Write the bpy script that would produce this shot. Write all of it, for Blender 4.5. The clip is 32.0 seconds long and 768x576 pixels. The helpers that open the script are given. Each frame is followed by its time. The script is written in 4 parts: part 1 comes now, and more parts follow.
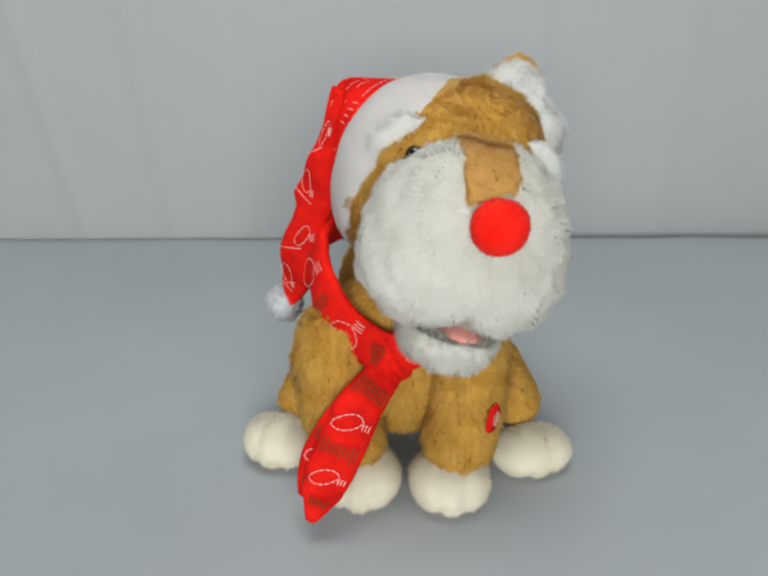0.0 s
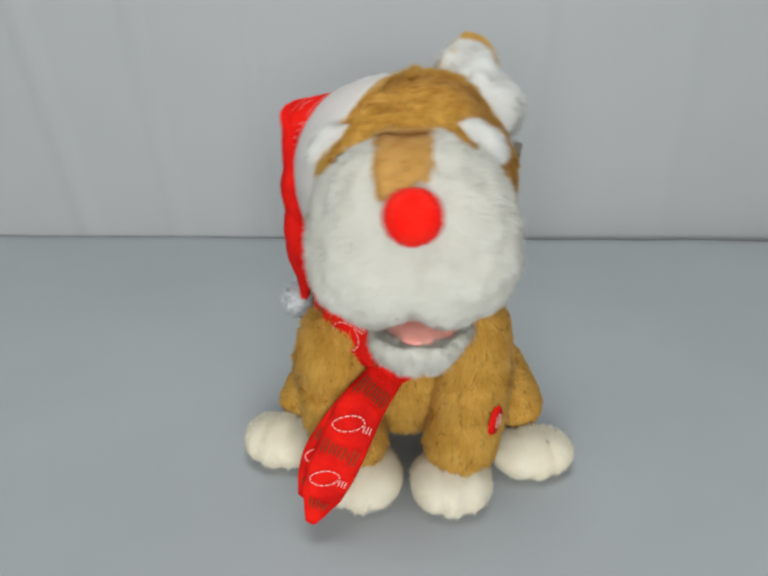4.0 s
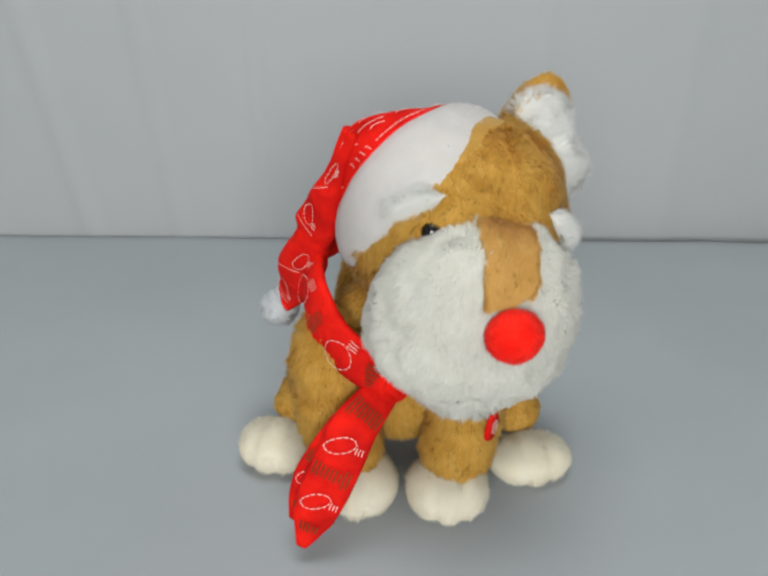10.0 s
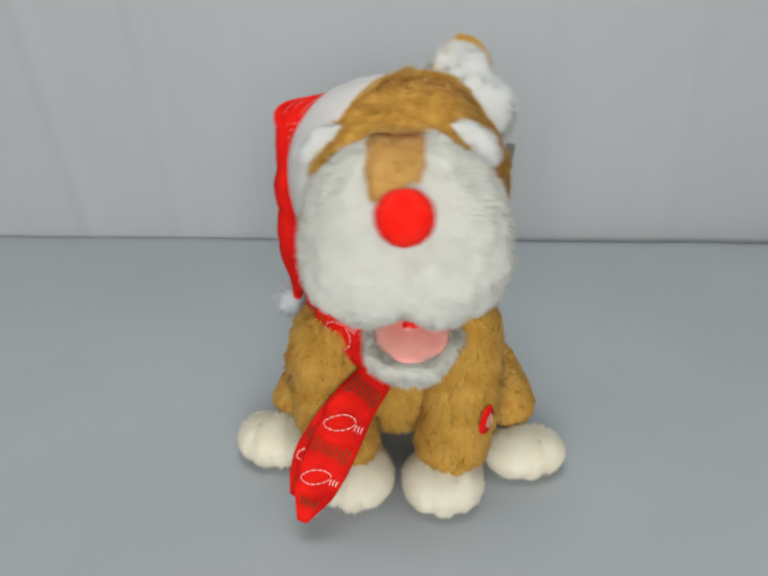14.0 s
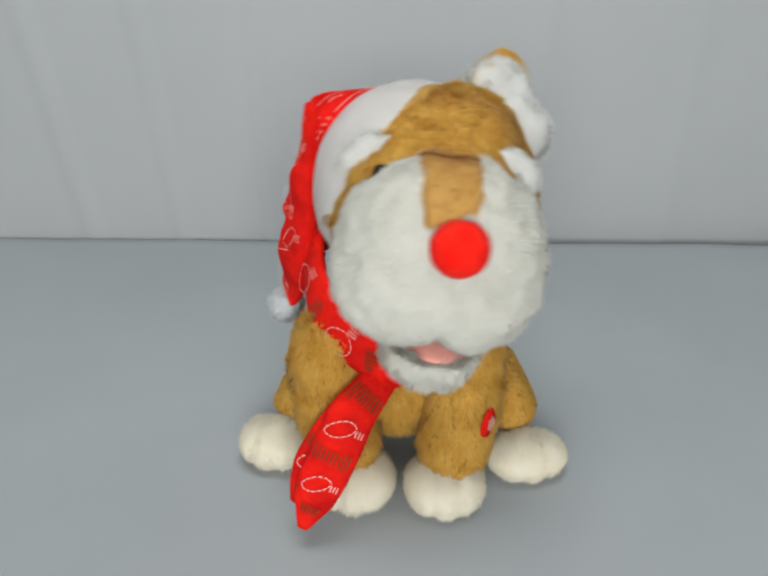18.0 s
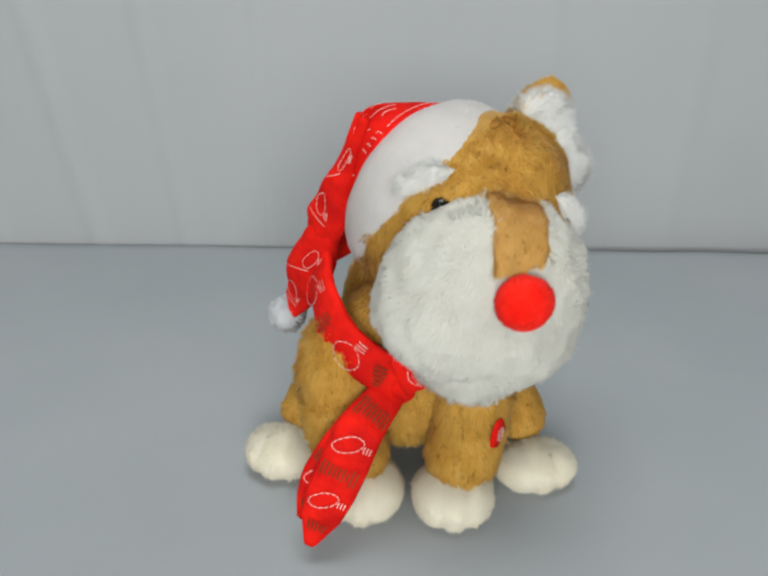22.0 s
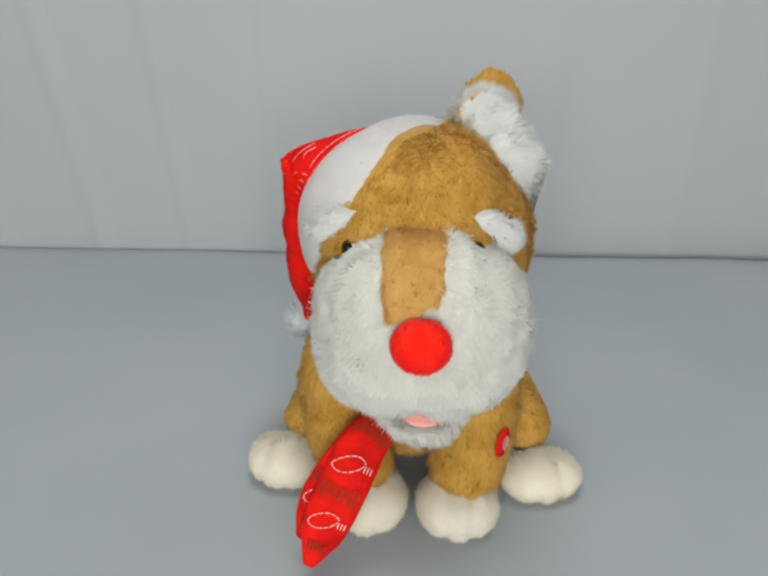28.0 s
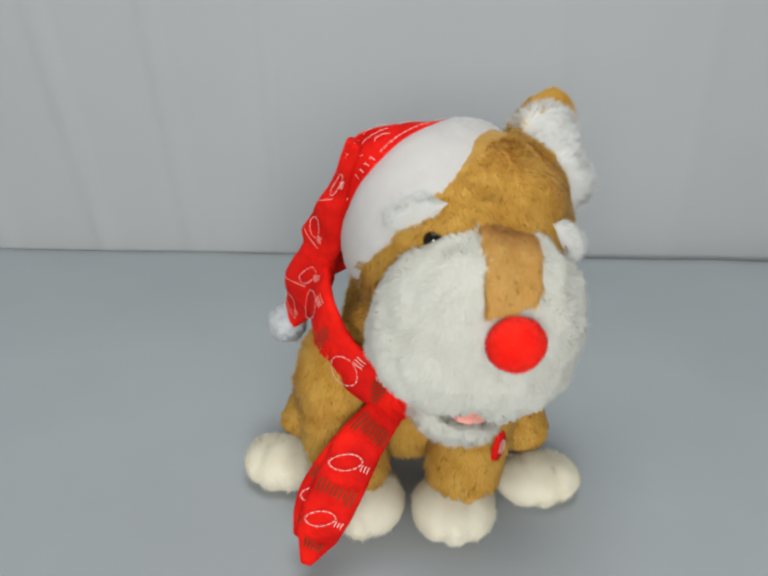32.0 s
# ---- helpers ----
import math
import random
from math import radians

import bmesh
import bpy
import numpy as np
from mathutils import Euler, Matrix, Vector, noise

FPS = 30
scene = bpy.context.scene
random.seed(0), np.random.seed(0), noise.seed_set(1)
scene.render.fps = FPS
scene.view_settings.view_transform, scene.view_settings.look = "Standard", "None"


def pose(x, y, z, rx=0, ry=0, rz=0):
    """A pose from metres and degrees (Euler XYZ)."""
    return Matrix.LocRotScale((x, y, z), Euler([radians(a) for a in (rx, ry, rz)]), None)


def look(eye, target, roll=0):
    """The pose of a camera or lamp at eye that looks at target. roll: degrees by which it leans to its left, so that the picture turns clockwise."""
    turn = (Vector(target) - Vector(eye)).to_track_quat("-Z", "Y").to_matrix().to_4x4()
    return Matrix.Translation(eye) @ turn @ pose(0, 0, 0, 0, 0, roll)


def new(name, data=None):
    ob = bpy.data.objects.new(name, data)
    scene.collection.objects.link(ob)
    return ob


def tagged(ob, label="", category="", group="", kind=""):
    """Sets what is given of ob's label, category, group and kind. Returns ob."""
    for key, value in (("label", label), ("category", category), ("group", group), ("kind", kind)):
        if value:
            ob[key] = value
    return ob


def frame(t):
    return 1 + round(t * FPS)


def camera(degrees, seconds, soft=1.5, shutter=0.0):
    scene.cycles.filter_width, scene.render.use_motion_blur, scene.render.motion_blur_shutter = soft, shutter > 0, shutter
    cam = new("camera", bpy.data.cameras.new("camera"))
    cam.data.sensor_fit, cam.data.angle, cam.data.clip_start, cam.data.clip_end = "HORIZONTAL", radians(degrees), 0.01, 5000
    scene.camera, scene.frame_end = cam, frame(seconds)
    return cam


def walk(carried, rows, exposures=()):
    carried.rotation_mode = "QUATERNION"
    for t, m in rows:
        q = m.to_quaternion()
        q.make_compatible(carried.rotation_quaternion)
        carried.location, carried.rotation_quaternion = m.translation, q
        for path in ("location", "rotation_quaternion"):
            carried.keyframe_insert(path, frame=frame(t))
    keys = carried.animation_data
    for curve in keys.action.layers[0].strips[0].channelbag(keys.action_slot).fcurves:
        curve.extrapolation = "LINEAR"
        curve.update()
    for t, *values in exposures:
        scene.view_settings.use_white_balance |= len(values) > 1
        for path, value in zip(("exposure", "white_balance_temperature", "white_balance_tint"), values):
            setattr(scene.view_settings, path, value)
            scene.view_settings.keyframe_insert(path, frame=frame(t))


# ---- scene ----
# ---- the camera: it stands before the table and sags a little with time ----
# seconds, yaw, tilt below the horizon, lean
CAMERA_ROWS = [
    (0, -0.278, 25.255, -0.127), (0.5, -0.265, 25.362, -0.157), (1, -0.251, 25.415, -0.202), (1.5, -0.238, 25.423, -0.187), (2, -0.225, 25.393, -0.095),
    (2.5, -0.212, 25.266, 0.077), (3, -0.198, 25.186, 0.282), (3.5, -0.185, 25.258, 0.396), (5.5, -0.132, 25.226, 0.451), (6, -0.119, 25.133, 0.567),
    (6.5, -0.111, 25.198, 0.662), (7, -0.102, 25.282, 0.643), (7.5, -0.094, 25.28, 0.575), (8, -0.085, 25.248, 0.507), (8.5, -0.077, 25.21, 0.484),
    (9, -0.068, 25.157, 0.492), (9.5, -0.06, 25.149, 0.502), (10, -0.051, 25.199, 0.543), (10.5, -0.043, 25.239, 0.539), (11, -0.034, 25.257, 0.491),
    (11.5, -0.026, 25.195, 0.489), (12, -0.017, 25.044, 0.488), (12.5, -0.009, 24.969, 0.488), (13, 0, 25, 0.547), (13.5, 0.013, 25.062, 0.578),
    (14, 0.026, 25.131, 0.535), (14.5, 0.04, 25.183, 0.492), (16.5, 0.093, 25.217, 0.444), (17, 0.106, 25.214, 0.382), (17.5, 0.119, 25.152, 0.374),
    (18, 0.132, 25.005, 0.438), (18.5, 0.145, 24.861, 0.483), (19, 0.159, 24.861, 0.434), (19.5, 0.208, 24.913, 0.364), (20, 0.258, 24.857, 0.378),
    (20.5, 0.308, 24.761, 0.399), (21, 0.357, 24.649, 0.423), (21.5, 0.407, 24.5, 0.493), (22, 0.456, 24.454, 0.556), (22.5, 0.506, 24.54, 0.607),
    (23, 0.556, 24.618, 0.581), (23.5, 0.591, 24.613, 0.54), (24, 0.627, 24.542, 0.61), (24.5, 0.663, 24.387, 0.663), (25, 0.698, 24.221, 0.659),
    (25.5, 0.734, 24.145, 0.648), (27.5, 0.877, 24.053, 0.599), (28, 0.913, 24.019, 0.637), (28.5, 0.932, 24.127, 0.72), (29, 0.952, 24.187, 0.717),
    (29.5, 0.972, 24.116, 0.726), (30, 0.992, 23.947, 0.698), (30.5, 1.012, 23.805, 0.639), (31, 1.032, 23.815, 0.637), (31.5, 1.052, 23.889, 0.61),
    (32, 1.071, 23.898, 0.545),
]
cam = camera(57.0, 32.0, soft=2.5, shutter=0.5)
walk(cam, [(t, pose(0.0, -0.37, 0.30, 90 - tilt, 0, yaw) @ pose(0, 0, 0, 0, 0, lean)) for t, yaw, tilt, lean in CAMERA_ROWS])

# ---- light: a closed plain room with a soft ceiling light and a soft lamp in front ----
world = bpy.data.worlds.new("room_air")
scene.world = world
world.use_nodes = True
world.node_tree.nodes["Background"].inputs[0].default_value = (0.75, 0.85, 1.0, 1)
world.node_tree.nodes["Background"].inputs[1].default_value = 0.05
scene.view_settings.exposure = 0.0


def area_lamp(name, eye, target, size, watts, color):
    data = bpy.data.lights.new(name, "AREA")
    data.shape, data.size, data.size_y, data.energy, data.color = "RECTANGLE", size[0], size[1], watts, color
    ob = new(name, data)
    ob.matrix_basis = look(eye, target)
    return ob


area_lamp("ceiling_lamp", (-0.03, -0.12, 1.66), (-0.02, 0.06, 0), (0.9, 0.6), 13.4, (0.95, 1.0, 1.0))
area_lamp("front_lamp", (-0.06, -2.10, 0.72), (-0.02, 0.30, 0.20), (1.3, 0.8), 50.0, (0.98, 1.0, 0.98))


# ---- materials ----
def material(name):
    m = bpy.data.materials.new(name)
    m.use_nodes = True
    return m, m.node_tree, m.node_tree.nodes["Principled BSDF"]


def ramp_between(tree, fac, a, b):
    mix = tree.nodes.new("ShaderNodeMix")
    mix.data_type = "RGBA"
    tree.links.new(fac, mix.inputs[0])
    mix.inputs[6].default_value, mix.inputs[7].default_value = (*a, 1), (*b, 1)
    return mix.outputs[2]


def noise_fac(tree, scale, detail=3.0, low=0.35, high=0.65):
    co = tree.nodes.new("ShaderNodeTexCoord")
    n = tree.nodes.new("ShaderNodeTexNoise")
    n.inputs["Scale"].default_value, n.inputs["Detail"].default_value = scale, detail
    tree.links.new(co.outputs["Object"], n.inputs["Vector"])
    r = tree.nodes.new("ShaderNodeMapRange")
    r.inputs[1].default_value, r.inputs[2].default_value = low, high
    tree.links.new(n.outputs[0], r.inputs[0])
    return r.outputs[0]


def bump(tree, bsdf, scale, strength, distance, detail=4.0):
    b = tree.nodes.new("ShaderNodeBump")
    b.inputs["Strength"].default_value, b.inputs["Distance"].default_value = strength, distance
    tree.links.new(noise_fac(tree, scale, detail, 0.2, 0.8), b.inputs["Height"])
    tree.links.new(b.outputs[0], bsdf.inputs["Normal"])


def fur_material(name, dark, mid, light, translucent=0.55, cleft_shade=None):
    """Plush: each tuft has its own shade, and patches of pile lie lighter or darker."""
    m, tree, bsdf = material(name)
    geo = tree.nodes.new("ShaderNodeNewGeometry")
    tuft = ramp_between(tree, geo.outputs["Random Per Island"], mid, light)
    deep = ramp_between(tree, geo.outputs["Random Per Island"], dark, mid)
    patch = tree.nodes.new("ShaderNodeMix")
    patch.data_type = "RGBA"
    tree.links.new(noise_fac(tree, 90.0), patch.inputs[0])
    tree.links.new(deep, patch.inputs[6])
    tree.links.new(tuft, patch.inputs[7])
    color = patch.outputs[2]
    if cleft_shade:
        # shade in the pile's partings, painted as short dark streaks that run with it
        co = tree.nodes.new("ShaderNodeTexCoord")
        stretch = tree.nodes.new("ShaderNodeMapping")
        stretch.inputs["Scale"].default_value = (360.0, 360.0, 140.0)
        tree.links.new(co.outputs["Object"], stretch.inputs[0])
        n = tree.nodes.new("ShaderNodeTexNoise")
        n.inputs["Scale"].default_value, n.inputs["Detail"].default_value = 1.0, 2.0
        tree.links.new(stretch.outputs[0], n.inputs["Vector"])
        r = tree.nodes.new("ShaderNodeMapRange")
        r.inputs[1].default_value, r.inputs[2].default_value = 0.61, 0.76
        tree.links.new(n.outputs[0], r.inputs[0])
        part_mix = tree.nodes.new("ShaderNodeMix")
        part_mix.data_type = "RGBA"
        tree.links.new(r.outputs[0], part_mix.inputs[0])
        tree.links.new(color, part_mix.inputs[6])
        part_mix.inputs[7].default_value = (*cleft_shade, 1)
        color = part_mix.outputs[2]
    tree.links.new(color, bsdf.inputs["Base Color"])
    bsdf.inputs["Roughness"].default_value = 0.9
    bsdf.inputs["Specular IOR Level"].default_value = 0.08
    bsdf.inputs["Sheen Weight"].default_value = 0.15
    trans = tree.nodes.new("ShaderNodeBsdfTranslucent")
    tree.links.new(color, trans.inputs[0])
    mix = tree.nodes.new("ShaderNodeMixShader")
    mix.inputs[0].default_value = translucent
    tree.links.new(bsdf.outputs[0], mix.inputs[1])
    tree.links.new(trans.outputs[0], mix.inputs[2])
    tree.links.new(mix.outputs[0], tree.nodes["Material Output"].inputs[0])
    return m


def cloth_material(name, a, b, scale=60.0, rough=0.85, weave=900.0, strength=0.25, sheen=0.1, depth=0.0006):
    m, tree, bsdf = material(name)
    tree.links.new(ramp_between(tree, noise_fac(tree, scale), a, b), bsdf.inputs["Base Color"])
    bsdf.inputs["Roughness"].default_value = rough
    bsdf.inputs["Specular IOR Level"].default_value = 0.15
    bsdf.inputs["Sheen Weight"].default_value = sheen
    bump(tree, bsdf, weave, strength, depth)
    return m


BROWN = fur_material("brown_plush", (0.60, 0.345, 0.060), (0.72, 0.450, 0.098), (0.81, 0.56, 0.152), cleft_shade=(0.33, 0.155, 0.024))
# darker copy of the brown: self-shadow deep in the pile, painted on the form
SHADED_BASE = cloth_material("brown_shaded_base", (0.34, 0.178, 0.032), (0.42, 0.235, 0.050), 120.0)
TAN = fur_material("tan_plush", (0.68, 0.42, 0.115), (0.76, 0.50, 0.165), (0.82, 0.58, 0.22), cleft_shade=(0.50, 0.28, 0.075))
WHITE = fur_material("white_plush", (0.78, 0.766, 0.71), (0.82, 0.808, 0.755), (0.86, 0.85, 0.805))
SNOW = fur_material("snow_white_plush", (0.80, 0.81, 0.825), (0.835, 0.845, 0.86), (0.87, 0.88, 0.89))
PALE = fur_material("pale_plush", (0.84, 0.835, 0.81), (0.87, 0.865, 0.845), (0.90, 0.895, 0.88))
CREAM = fur_material("cream_plush", (0.90, 0.85, 0.73), (0.92, 0.88, 0.77), (0.94, 0.91, 0.82))
NOSE_RED = fur_material("red_nose_felt", (0.88, 0.010, 0.004), (0.93, 0.016, 0.007), (0.96, 0.04, 0.02), 0.15)
RED = cloth_material("red_cotton", (0.48, 0.004, 0.002), (0.70, 0.009, 0.003), 45.0, weave=110.0, strength=0.7, sheen=0.0, depth=0.0025)
PRINT_WHITE = cloth_material("white_print", (0.66, 0.40, 0.35), (0.78, 0.56, 0.50))
PRINT_DARK = cloth_material("olive_print", (0.10, 0.028, 0.008), (0.14, 0.040, 0.012))
PINK = cloth_material("pink_felt", (0.80, 0.31, 0.26), (0.86, 0.39, 0.33))
TAG = cloth_material("grey_brown_card", (0.13, 0.105, 0.08), (0.18, 0.15, 0.115))
WALL = cloth_material("grey_wall_sheet", (0.336, 0.345, 0.353), (0.360, 0.367, 0.375), 2.2, 0.95, 260.0, 0.06, 0.0)
TABLE = cloth_material("grey_table_sheet", (0.322, 0.344, 0.358), (0.346, 0.365, 0.379), 5.0, 0.8, 300.0, 0.05, 0.0)
PLASTER = cloth_material("plain_plaster", (0.36, 0.37, 0.37), (0.42, 0.42, 0.42), 2.0, 0.95, 80.0, 0.1, 0.0)
EYE, _tree, _bsdf = material("black_bead")
_bsdf.inputs["Base Color"].default_value = (0.006, 0.004, 0.004, 1)
_bsdf.inputs["Roughness"].default_value = 0.08


# ---- building blocks ----
def unit(v):
    return v / np.maximum(np.linalg.norm(v, axis=-1, keepdims=True), 1e-9)


_lattice = np.random.RandomState(5).rand(3, 32, 32, 32) * 2 - 1


def waves(p, size, layer=0):
    """Smooth noise in -1 .. 1 at the points p, with lumps about size metres wide."""
    q = p / size + 100.0
    i = np.floor(q).astype(int)
    f = q - i
    f = f * f * (3 - 2 * f)
    out = 0
    for dx in (0, 1):
        for dy in (0, 1):
            for dz in (0, 1):
                w = np.abs(1 - dx - f[:, 0]) * np.abs(1 - dy - f[:, 1]) * np.abs(1 - dz - f[:, 2])
                out = out + w * _lattice[layer][(i[:, 0] + dx) % 32, (i[:, 1] + dy) % 32, (i[:, 2] + dz) % 32]
    return out


def grid_faces(rows, cols):
    """Quads of a sheet of rows x cols points that closes round its columns."""
    i, j = np.meshgrid(np.arange(rows - 1), np.arange(cols), indexing="ij")
    k = (j + 1) % cols
    return np.stack([i * cols + j, i * cols + k, (i + 1) * cols + k, (i + 1) * cols + j], -1).reshape(-1, 4)


def blob(center, radii, turn=(0, 0, 0), lumps=0.0, size=0.02, seam=(), rows=28, cols=40, fine=0.0):
    """A stuffed form: an ellipsoid with uneven filling."""
    th = np.linspace(0.02, math.pi - 0.02, rows)
    ph = np.linspace(0, 2 * math.pi, cols, endpoint=False)
    t, p = np.meshgrid(th, ph, indexing="ij")
    d = np.stack([np.sin(t) * np.cos(p), np.sin(t) * np.sin(p), np.cos(t)], -1).reshape(-1, 3)
    v = d * np.array(radii)
    if lumps:
        v = v * (1 + lumps * waves(v + np.array(center) * 3, size)[:, None] + fine * waves(v + np.array(center) * 3, 0.0065, 1)[:, None])
    for axis, at, width, depth in seam:
        v = v * (1 - depth * np.exp(-((v[:, axis] - at) / width) ** 2))[:, None]
    m = np.array(Euler([radians(a) for a in turn]).to_matrix())
    f = grid_faces(rows, cols)
    return v @ m.T + np.array(center), f


def tube(points, radii, cols=28, rows=24, lumps=0.0, size=0.02):
    """A stuffed limb along points; radii: one per point, rounded off at both ends."""
    p, r = np.array(points, float), np.array(radii, float)
    s = np.linspace(0, len(p) - 1, rows)
    base = np.stack([np.interp(s, range(len(p)), p[:, k]) for k in range(3)], -1)
    rad = np.interp(s, range(len(p)), r)
    e = np.linspace(0, 1, rows)
    rad = rad * np.sqrt(np.clip(1 - np.abs(2 * e - 1) ** 7, 0.004, 1))
    tan = unit(np.gradient(base, axis=0))
    side = unit(np.cross(tan, np.array([0.31, 0.9, 0.11])))
    up = np.cross(side, tan)
    a = np.linspace(0, 2 * math.pi, cols, endpoint=False)
    v = base[:, None] + rad[:, None, None] * (np.cos(a)[None, :, None] * side[:, None] + np.sin(a)[None, :, None] * up[:, None])
    v = v.reshape(-1, 3)
    if lumps:
        c = np.repeat(base, cols, 0)
        v = c + (v - c) * (1 + lumps * waves(v, size, 1)[:, None])
    return v, grid_faces(rows, cols)


def outward(v, f):
    """Vertex normals, pointing away from the middle."""
    n = np.cross(v[f[:, 2]] - v[f[:, 0]], v[f[:, 3]] - v[f[:, 1]])
    if (unit(n) * (v[f].mean(1) - v.mean(0))).sum() < 0:
        n, f = -n, f[:, ::-1]
    vn = np.zeros_like(v)
    for k in range(4):
        np.add.at(vn, f[:, k], n)
    return unit(vn), f


def raw_mesh(name, verts, polys, normals=None, material_index=None):
    """A mesh from vertex rows and a list of polygon arrays (quads, triangles)."""
    me = bpy.data.meshes.new(name)
    me.vertices.add(len(verts))
    me.vertices.foreach_set("co", np.ascontiguousarray(verts, dtype=np.float32).ravel())
    loops = np.concatenate([p.ravel() for p in polys]).astype(np.int32)
    counts = np.concatenate([np.full(len(p), p.shape[1]) for p in polys])
    me.loops.add(len(loops))
    me.loops.foreach_set("vertex_index", loops)
    me.polygons.add(len(counts))
    me.polygons.foreach_set("loop_start", np.concatenate([[0], np.cumsum(counts)[:-1]]).astype(np.int32))
    me.polygons.foreach_set("use_smooth", np.ones(len(counts), dtype=bool))
    if material_index is not None:
        me.polygons.foreach_set("material_index", material_index.astype(np.int32))
    me.update(calc_edges=True)
    me.validate()
    if normals is not None:
        me.normals_split_custom_set_from_vertices(normals.tolist())
    return me


def part(name, me, mats, parent=None, label="", origin=(0, 0, 0)):
    """One mesh object under a thing or a part. The mesh is given in the frame of its parent, and moved to its own origin."""
    ob = new(name, me)
    for m in mats if isinstance(mats, (list, tuple)) else [mats]:
        me.materials.append(m)
    ob.parent = parent
    ob.location = origin
    return tagged(ob, label)


def plush(name, pieces, tufts, length, width=0.00045, comb=(0, 0, -1), lean=1.9, clump=0.62, keep=None, seed=1, frizz=0.3, wisp=0.0042, pull=0.25, shaded_base=False):
    """A furry form: stuffed pieces that grow into one another, covered with pile. keep: a test of which points carry
    pile.
    wisp, pull: the width of the wisps into which the pile is drawn, and how far. shaded_base: the stuffed form takes a
    second, darker material, the pile's self-shadow painted between the wisps."""
    rng = np.random.RandomState(seed)
    verts, norms, quads, total = [], [], [], 0
    roots, rootn = [], []
    pieces = [(v, *outward(v, f)) for v, f in pieces]
    areas = []
    for v, n, f in pieces:
        areas.append((0.5 * np.linalg.norm(np.cross(v[f[:, 2]] - v[f[:, 0]], v[f[:, 3]] - v[f[:, 1]]), axis=1)))
    whole = sum(a.sum() for a in areas)
    for (v, n, f), a in zip(pieces, areas):
        verts.append(v), norms.append(n), quads.append(f + total)
        total += len(v)
        k = rng.choice(len(f), int(tufts * a.sum() / whole), p=a / a.sum())
        s, t = rng.rand(len(k), 1), rng.rand(len(k), 1)
        at = lambda x: (x[f[k, 0]] * (1 - s) + x[f[k, 1]] * s) * (1 - t) + (x[f[k, 3]] * (1 - s) + x[f[k, 2]] * s) * t
        roots.append(at(v)), rootn.append(unit(at(n)))
    b, n = np.concatenate(roots), np.concatenate(rootn)
    if keep is not None:
        ok = keep(b)
        b, n = b[ok], n[ok]
    c = np.stack([waves(b, 0.012, k) for k in range(3)], -1) * clump + np.stack([waves(b, 0.0045, k) for k in range(3)], -1) * clump * 0.6
    d = np.array(comb, float) + c + rng.randn(len(b), 3) * frizz
    d = d - (d * n).sum(1, keepdims=True) * n
    way = unit(n + lean * d)
    long = length * (0.65 + 0.5 * rng.rand(len(b), 1)) * (1 + 0.25 * waves(b, 0.006, 2)[:, None])
    side = unit(np.cross(way, n) + rng.randn(len(b), 3) * 0.12)
    wide = width * (0.7 + 0.6 * rng.rand(len(b), 1))
    low = b - n * 0.0004
    tip = b + way * long - n * long * 0.12
    warped = b + 0.6 * wisp * np.stack([waves(b, wisp * 1.3, k) for k in range(3)], -1)
    cell = np.floor(warped / wisp).astype(int) - np.floor(warped / wisp).astype(int).min(0)
    _, owner = np.unique(cell[:, 0] * 4000000 + cell[:, 1] * 2000 + cell[:, 2], return_inverse=True)
    many = np.bincount(owner)[:, None]
    gathered = np.stack([np.bincount(owner, tip[:, k]) for k in range(3)], -1) / many
    stretch = 1 + 0.35 * (rng.rand(len(many), 1) - 0.5)
    tip = tip + pull * (gathered[owner] - tip)
    tip = b + (tip - b) * stretch[owner]
    hair = np.stack([low - side * wide, low + side * wide, tip], 1)
    face = np.cross(hair[:, 1] - hair[:, 0], hair[:, 2] - hair[:, 0])
    flip = (face * n).sum(1) < 0
    hair[flip] = hair[flip][:, [1, 0, 2]]
    gn = unit(np.cross(hair[:, 1] - hair[:, 0], hair[:, 2] - hair[:, 0]))
    sn = unit(n + 0.4 * gn + 0.08 * rng.randn(len(b), 3) + 0.25 * c)
    verts.append(hair.reshape(-1, 3)), norms.append(np.repeat(sn, 3, 0))
    tri = np.arange(len(b) * 3).reshape(-1, 3) + total
    quads = np.concatenate(quads)
    slots = np.concatenate([np.full(len(quads), int(shaded_base)), np.zeros(len(tri))])
    return raw_mesh(name, np.concatenate(verts), [quads, tri], np.concatenate(norms), slots)


